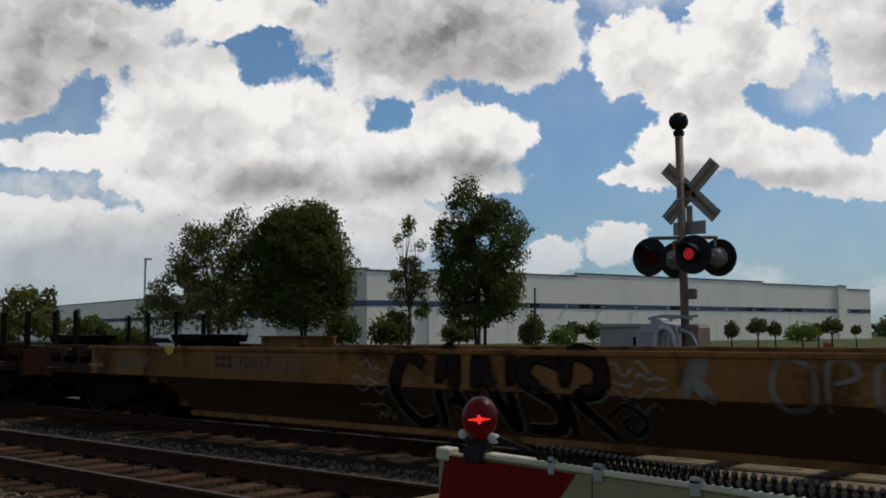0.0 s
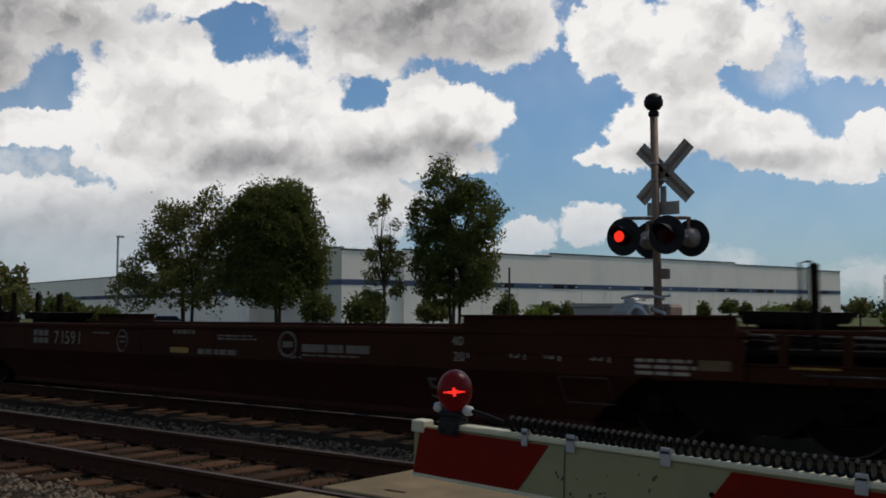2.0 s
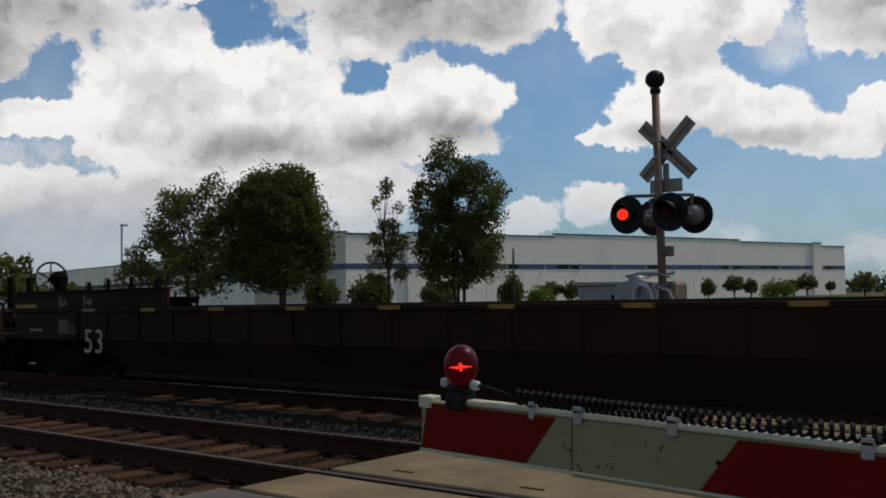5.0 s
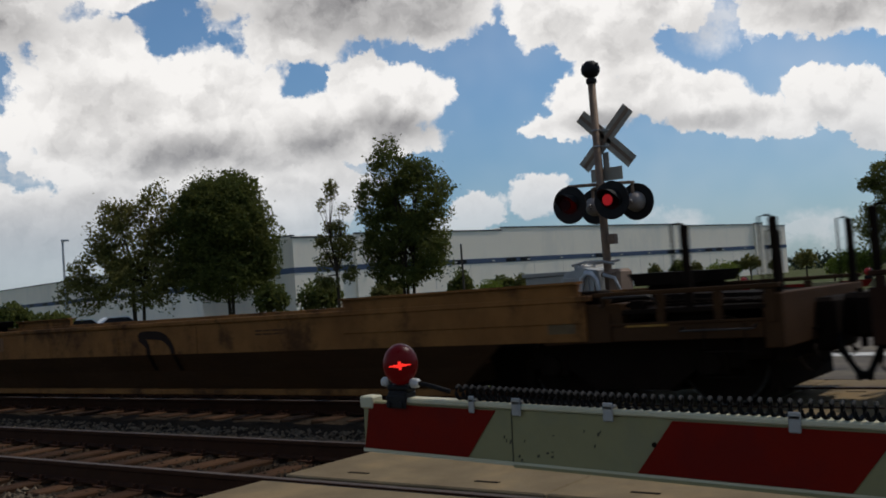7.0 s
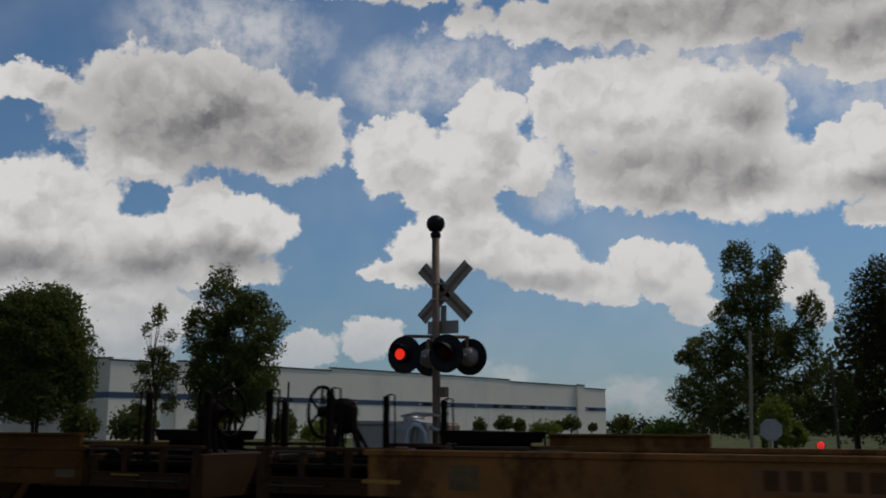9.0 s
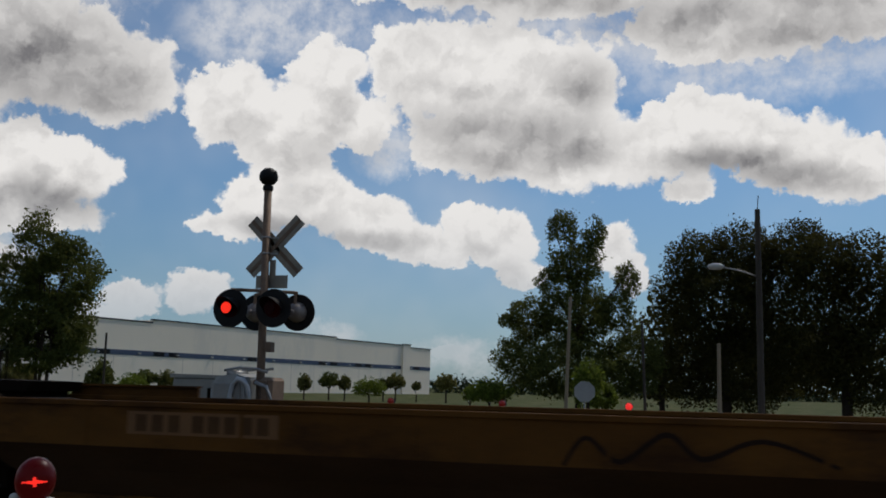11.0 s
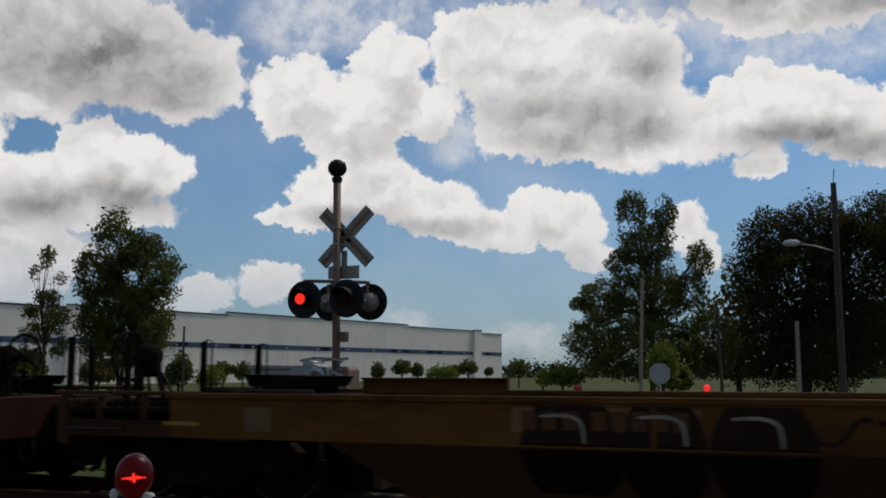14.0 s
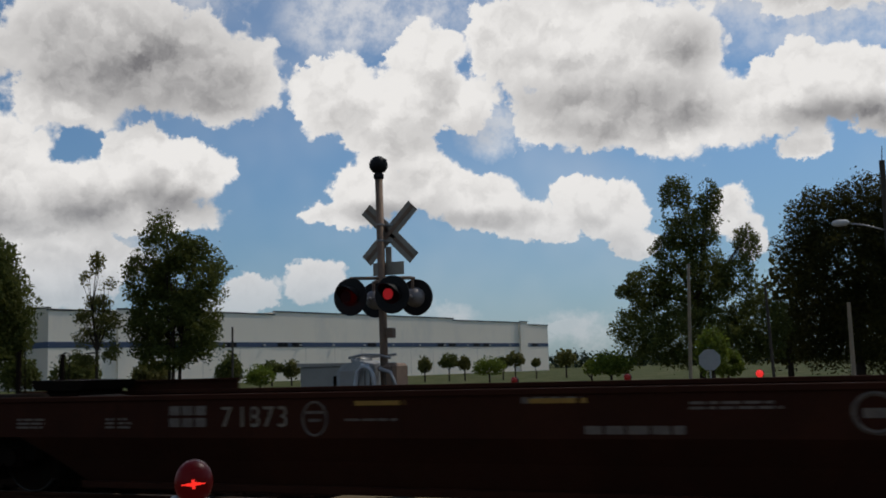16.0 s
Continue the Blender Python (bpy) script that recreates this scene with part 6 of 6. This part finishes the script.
def tree(label, base_bearing, far, lobes, mat, n, size, seed, stems=1, name="tree", category="tree", gaps=0.12, hollow=0.45, group="trees", girth=1.0):
    """A tree at a bearing and distance; lobes are (bearing, height, half width, half height) in degrees."""
    foot = at(base_bearing, far, -0.42)
    right = Vector((math.cos(radians(BEARING + base_bearing)), math.sin(radians(BEARING + base_bearing)), 0))
    ahead = Vector((-right.y, right.x, 0))
    rng = random.Random(seed)
    ob = root(name, Matrix.Translation(foot), label, category, group)
    world_lobes = []
    k = math.radians(1) * far
    for b, e, w, h in lobes:
        c = right * ((base_bearing - b) * k) + Vector((0, 0, EYE_H + 0.42 + e * k)) + ahead * rng.uniform(-0.4, 0.4) * w * k
        world_lobes.append((tuple(c), (w * k, w * k * 0.9, h * k)))
    top = max(c[2] + r[2] for c, r in world_lobes)
    bm = bmesh.new()
    for s in range(stems):
        off = Vector((rng.uniform(-0.25, 0.25), rng.uniform(-0.25, 0.25), 0)) * (stems > 1)
        r0 = (0.02 * top + 0.05) * girth
        fork = Vector((off.x * 1.5, off.y * 1.5, top * 0.38))
        rod(bm, off, fork, r0, r0 * 0.7, 9)
        for c, r in world_lobes:
            if rng.random() < 0.85:
                mid = fork.lerp(Vector(c), 0.5) + Vector((rng.uniform(-0.2, 0.2), rng.uniform(-0.2, 0.2), 0.15 * top * 0.1))
                rod(bm, fork, mid, r0 * 0.5, r0 * 0.32, 7)
                rod(bm, mid, Vector(c) + Vector((0, 0, r[2] * 0.4)), r0 * 0.32, r0 * 0.08, 6)
                for _ in range(2):
                    d = Vector((rng.uniform(-1, 1) * r[0], rng.uniform(-1, 1) * r[1], rng.uniform(0.0, 0.9) * r[2]))
                    rod(bm, mid, Vector(c) + d * 0.8, r0 * 0.2, r0 * 0.05, 5)
    part("trunk", bm, M_BARK, ob, "dark bark trunk and limbs")
    v, f = leaf_cloud(world_lobes, n, size, seed, hollow, gaps)
    crown = new("crown", leaf_mesh("crown", v, f, mat))
    crown.parent = ob
    tagged(crown, "crown of many small leaves")
    return ob


tree("large dense dark green tree beyond the tracks", 9.2, 52, [(9.4, 4.9, 2.7, 2.5), (7.9, 3.6, 1.8, 2.3), (11.0, 3.7, 1.9, 2.6), (7.3, 2.1, 1.1, 1.4), (9.6, 1.8, 2.6, 1.6), (8.8, 6.4, 1.7, 1.2), (10.4, 6.0, 1.5, 1.2)], M_LEAF, 56000, 0.085, 11, 2, gaps=0.07, hollow=0.3, girth=0.45)
tree("broad olive-green tree with an open crown", 14.2, 54, [(14.6, 4.0, 2.2, 2.3), (16.1, 2.5, 1.8, 1.6), (17.2, 1.1, 1.4, 1.2), (12.8, 5.3, 1.5, 1.8), (14.0, 1.6, 2.7, 1.5), (12.6, 2.9, 1.4, 2.6), (15.2, 5.3, 1.1, 1.0)], M_LEAFLIGHT, 26000, 0.09, 12, 3, gaps=0.2, girth=0.45)
tree("tall mid-green tree standing alone", -0.9, 50, [(-0.5, 7.2, 1.5, 1.8), (-1.8, 5.4, 2.3, 2.0), (0.6, 5.3, 1.4, 1.7), (-0.8, 3.2, 2.4, 2.0), (-2.1, 2.4, 1.6, 1.7), (0.6, 2.5, 1.1, 1.7), (-0.5, 1.0, 1.7, 0.8), (-2.2, 6.9, 0.7, 0.8)], M_LEAF, 40000, 0.082, 13, 3, gaps=0.18, girth=0.4)
tree("slender young tree with sparse leaves", 3.15, 48, [(3.2, 6.2, 0.5, 0.7), (3.6, 5.3, 0.6, 0.5), (2.8, 5.0, 0.7, 0.45), (3.1, 4.0, 0.85, 0.6), (3.9, 3.2, 0.6, 0.5), (2.6, 3.0, 0.9, 0.6), (3.3, 2.1, 1.2, 0.7), (2.5, 1.3, 0.7, 0.6), (3.7, 1.0, 0.8, 0.7)], M_LEAFLIGHT, 5600, 0.075, 14, 1, gaps=0.16, hollow=0.05, girth=0.45)
tree("small leafy tree by the warehouse lot", 24.0, 60, [(24.2, 1.3, 1.3, 1.3), (23.0, 0.6, 1.2, 0.9), (22.9, 1.9, 0.5, 0.7), (25.3, 0.2, 1.2, 0.9)], M_LEAFLIGHT, 2600, 0.16, 15, 1)
tree("tall ragged tree at the wood's edge", -30.5, 62, [(-29.7, 9.2, 0.95, 1.3), (-31.5, 9.0, 0.8, 1.1), (-30.5, 7.2, 1.6, 1.4), (-33.4, 6.3, 0.8, 1.1), (-32.7, 4.5, 1.2, 1.4), (-27.8, 4.0, 1.5, 1.3), (-30.4, 4.2, 2.2, 2.0), (-27.3, 1.6, 1.6, 1.6), (-30.3, 1.2, 3.2, 1.7), (-33.6, 1.7, 1.8, 2.0), (-26.5, 3.9, 0.5, 0.45), (-29.0, 6.2, 0.9, 0.9)], M_LEAF, 66000, 0.088, 16, 2, gaps=0.15, girth=0.55)
tree("broad oak with deep shade put into its leaf colour", -39.0, 66, [(-37.3, 7.4, 1.9, 1.8), (-39.8, 7.8, 2.0, 1.9), (-36.2, 5.3, 1.6, 1.9), (-38.6, 4.9, 2.9, 2.6), (-41.2, 5.8, 2.4, 3.0), (-36.6, 1.8, 1.9, 2.6), (-39.8, 1.4, 3.3, 2.6), (-42.8, 8.0, 1.8, 1.6)], M_LEAFSHADE, 70000, 0.1, 17, 2, gaps=0.05, hollow=0.3)
tree("broad oak with deep shade put into its leaf colour", -45.0, 64, [(-44.0, 6.9, 2.2, 2.0), (-46.4, 6.2, 2.5, 2.6), (-43.6, 3.2, 2.6, 3.0), (-46.6, 2.0, 3.0, 2.9), (-48.5, 4.8, 2.2, 2.6)], M_LEAFSHADE, 42000, 0.11, 18, 2, gaps=0.05, hollow=0.3)
tree("tree behind the oaks, leaf colour darkened for shade", -35.3, 78, [(-35.3, 3.3, 1.6, 2.2), (-35.1, 1.0, 2.0, 1.8), (-42.0, 2.0, 6.0, 2.2)], M_LEAFSHADE, 8000, 0.24, 19, 1, gaps=0.03, hollow=0.2)


def shrub(label, bearing_left, far, e, w, h, mat, n, size, seed, stem=True):
    lobes = [(bearing_left, e, w, h), (bearing_left + w * 0.4, e - h * 0.3, w * 0.7, h * 0.7), (bearing_left - w * 0.45, e - h * 0.2, w * 0.65, h * 0.75)]
    return tree(label, bearing_left, far, lobes, mat, n, size, seed, 1, "shrub", "shrub", 0.05, 0.3, "shrubs")


ROUND = "rounded dark green shrub before the warehouse"
LIME = "bright yellow-green shrub in the grass"
shrub(ROUND, 7.0, 70, 0.3, 1.0, 0.95, M_LEAF, 1500, 0.16, 31)
shrub(ROUND, 4.2, 68, 0.2, 1.25, 0.95, M_LEAF, 1700, 0.16, 32)
shrub(ROUND, 0.35, 66, 0.1, 1.0, 0.7, M_LEAFLIGHT, 1300, 0.16, 33)
shrub(ROUND, -3.9, 66, 0.2, 0.75, 0.95, M_LEAF, 1100, 0.15, 34)
for i, (b, e, w, h) in enumerate(((-6.3, 0.2, 0.65, 0.4), (-7.4, 0.1, 0.5, 0.5), (-15.0, 0.1, 0.38, 0.48), (-16.4, 0.3, 0.6, 0.42), (-17.3, 0.15, 0.33, 0.4), (-20.2, 0.3, 0.55, 0.42), (-19.5, 0.1, 0.33, 0.35), (-21.4, 0.05, 0.22, 0.22), (-23.1, 0.3, 0.6, 0.5))):
    shrub("small clipped tree in the warehouse verge", b, 120, e, w, h, M_LEAFLIGHT if i % 3 else M_LEAF, 700, 0.2, 40 + i)
for i, (b, far, e, w, h) in enumerate(((-5.6, 80, -0.2, 0.85, 0.6), (-18.7, 85, -0.05, 0.95, 0.55), (-25.6, 60, -0.1, 1.3, 0.7), (-31.2, 50, 0.5, 0.9, 1.4), (-32.0, 52, -0.2, 0.8, 0.8), (-24.5, 66, -0.3, 0.5, 0.35))):
    shrub(LIME, b, far, e, w, h, M_LEAFLIME, 1300, 0.12, 60 + i)
shrub("dark hedge by the lot", 20.8, 75, 0.25, 1.15, 0.75, M_LEAF, 1500, 0.17, 71)
shrub("dark hedge by the lot", 18.9, 80, -0.1, 1.2, 0.5, M_LEAF, 1300, 0.17, 72)


def build_far_woods():
    lobes = []
    rng = random.Random(9)
    for k in range(90):
        b = -21.5 - 0.42 * k
        far = 330
        c = at(b, far)
        h = rng.uniform(2.4, 4.2)
        lobes.append(((c.x, c.y, h * 0.5), (3.6, 3.6, h)))
    for k in range(60):
        b = 21.0 + 0.6 * k
        c = at(b, 520)
        h = rng.uniform(4.0, 6.5)
        lobes.append(((c.x, c.y, h * 0.5), (6, 6, h)))
    v, f = leaf_cloud(lobes, 22000, 0.7, 5, 0.3, 0.0)
    ob = new("far_woods", leaf_mesh("far_woods", v, f, M_LEAFFAR))
    tagged(ob, "low dark line of distant woods", "woods", kind="stuff")


build_far_woods()

M_POLE_PALE = material("pale_pole_wood", (0.27, 0.21, 0.14), (0.17, 0.13, 0.085), 0.9, scale=4.0, bump=0.3, stretch=(1, 1, 0.2))
M_SIGNPLATE = material("sign_plate_metal", (0.3, 0.3, 0.29), (0.22, 0.22, 0.21), 0.5, 0.3, scale=4.0)

# ---- poles, signs and small things of the far side ----


def pole(name, label, bearing_left, far, e_top, r, mat, lean=0.0, category="pole"):
    foot = at(bearing_left, far, -0.42)
    ob = root(name, Matrix.Translation(foot), label, category)
    top = EYE_H + 0.42 + far * math.tan(radians(e_top))
    right = Vector((math.cos(radians(BEARING + bearing_left)), math.sin(radians(BEARING + bearing_left)), 0))
    bm = bmesh.new()
    rod(bm, (0, 0, 0), right * lean * top + Vector((0, 0, top)), r, r * 0.75, 12)
    part("shaft", bm, mat, ob)
    return ob, top, right


lp, top, right = pole("lot_lamp", "tall white parking lot lamp pole", 18.0, 95, 4.1, 0.13, M_PALEPOLE, 0, "lamp post")
bm = bmesh.new()
box(bm, -0.15, 0.55, -0.2, 0.2, top, top + 0.18, bevel=0.03)
h = part("lamp_head", bm, M_PALEPOLE, lp, "flat white lamp head")
h.rotation_euler.z = radians(BEARING + 18)
pole("wooden_post", "thin grey post before the warehouse", -4.1, 60, 2.55, 0.075, M_POLE)
pole("utility_pole", "pale leaning wooden pole without wires", -29.9, 44, 5.35, 0.085, M_POLE_PALE, 0.035)
pole("utility_pole", "thin pole in front of the wood", -34.4, 50, 4.0, 0.08, M_POLE, -0.03)
pole("guy_post", "pale guarded post at the roadside", -38.4, 40, 2.8, 0.09, M_POLE_PALE)
up, top, right = pole("utility_pole", "wooden utility pole with a street light, darkened for shade", -40.6, 44, 10.2, 0.15, M_POLE)
bm = bmesh.new()
ddir = -right
tube(bm, [right * 0.0 + Vector((0, 0, top * 0.70)), ddir * 0.8 + Vector((0, 0, top * 0.73)), ddir * 1.5 + Vector((0, 0, top * 0.745))], 0.035, 6)
part("lamp_arm", bm, M_STEEL, up, "curved steel lamp arm", True)
bm = bmesh.new()
lathe(bm, [(0.03, -0.35), (0.13, -0.2), (0.15, 0.1), (0.1, 0.3), (0.02, 0.36)], Matrix.Translation(ddir * 1.75 + Vector((0, 0, top * 0.748))) @ ddir.to_track_quat("Z", "Y").to_matrix().to_4x4(), 12)
part("lamp_head", bm, M_CAP, up, "pale street light head", True)
bm = bmesh.new()
rod(bm, (0, 0, top), (0.05, 0, top + 0.6), 0.02, n=6)
part("top_fitting", bm, M_POLE, up)
stop, top, right = pole("stop_sign", "octagonal road sign seen from behind", -31.0, 34, 0.55, 0.035, M_STEEL, 0, "road sign")
bm = bmesh.new()
lathe(bm, [(0.36, -0.003), (0.37, 0.0), (0.36, 0.003)], Matrix.Translation((0, 0, top - 0.35)) @ Matrix.Rotation(radians(BEARING - 31), 4, "Z") @ pose(0, 0, 0, 90, 0, 0) @ pose(0, 0, 0.04, 0, 0, 22.5), 8)
part("sign_plate", bm, M_SIGNPLATE, stop, "bare metal octagonal plate")


def build_parked_car(bearing_left, far, mat, label):
    ob = root("parked_car", Matrix.Translation(at(bearing_left, far, -0.42)) @ Matrix.Rotation(radians(BEARING + bearing_left + 12), 4, "Z"), label, "car", "parked cars")
    bm = bmesh.new()
    prism(bm, [(-2.2, 0.35), (2.2, 0.35), (2.25, 0.75), (2.0, 0.95), (1.0, 1.05), (0.4, 1.55), (-1.3, 1.58), (-2.0, 1.1), (-2.25, 1.0)], -0.88, 0.88)
    part("body", bm, mat, ob)
    bm = bmesh.new()
    prism(bm, [(0.85, 1.08), (0.38, 1.48), (-1.2, 1.5), (-1.7, 1.1)], -0.9, -0.885)
    part("window", bm, M_GLASS, ob, "dark side windows")
    for x in (-1.4, 1.4):
        bm = bmesh.new()
        rod(bm, (x, -0.92, 0.33), (x, 0.92, 0.33), 0.33, n=18)
        part("wheel", bm, M_RUBBER, ob)


M_CARWHITE = material("white_car_paint", (0.6, 0.6, 0.6), (0.5, 0.5, 0.5), 0.3, scale=1.0, bump=0)
for b, far in ((17.1, 84), (15.2, 86), (18.6, 90)):
    build_parked_car(b, far, M_CARWHITE, "white parked car on the warehouse lot")

# ---- what moves ----
def motions():
    for car, s in MOVERS:
        walk(car, [(0.5 * k, pose(s + SPEED * 0.5 * k, FAR, 0)) for k in range(33)])
    # wheels turn while their car is before the camera
    for w, x, s in WHEELSETS:
        t0 = (-24.0 - s - x) / SPEED
        t1 = (9.0 - s - x) / SPEED
        steps = [2 * k / FPS for k in range(0, int(16 * FPS / 2) + 1) if t0 <= 2 * k / FPS <= t1]
        times = sorted({0.0, *steps, 16.0})
        rows = []
        turn = 0.0
        for i, t in enumerate(times):
            if i and t - times[i - 1] < 0.1:
                turn += math.degrees(SPEED * (t - times[i - 1]) / WHEEL_R)
            rows.append((t, pose(x, 0, WHEEL_R, 0, turn % 360.0, 0)))
        walk(w, rows)
    # the two lights that face the road behind the camera flash in turn
    period = 1.282
    for bulb, place, side in BULBS:
        rows = []
        on0 = side < 0
        marks = []
        k = -1
        while True:
            t = 0.67 + 0.5 * period * k
            if t > 16:
                break
            marks.append((t, (k % 2 == 0) == on0))
            k += 1
        state = not ((0 % 2 == 0) == on0)
        key = [(0.0, 0 if state else 180)]
        for t, lit in marks:
            if t < 0.1:
                continue
            goal, start = (0, 180) if lit else (180, 0)
            for q in range(4):
                tt = t + 0.02 * q
                if tt < 15.998:
                    key.append((tt, start + (goal - start) * q / 3))
        key.append((16.0, key[-1][1]))
        walk(bulb, [(t, pose(*place, 0, 0, a)) for t, a in key])


motions()
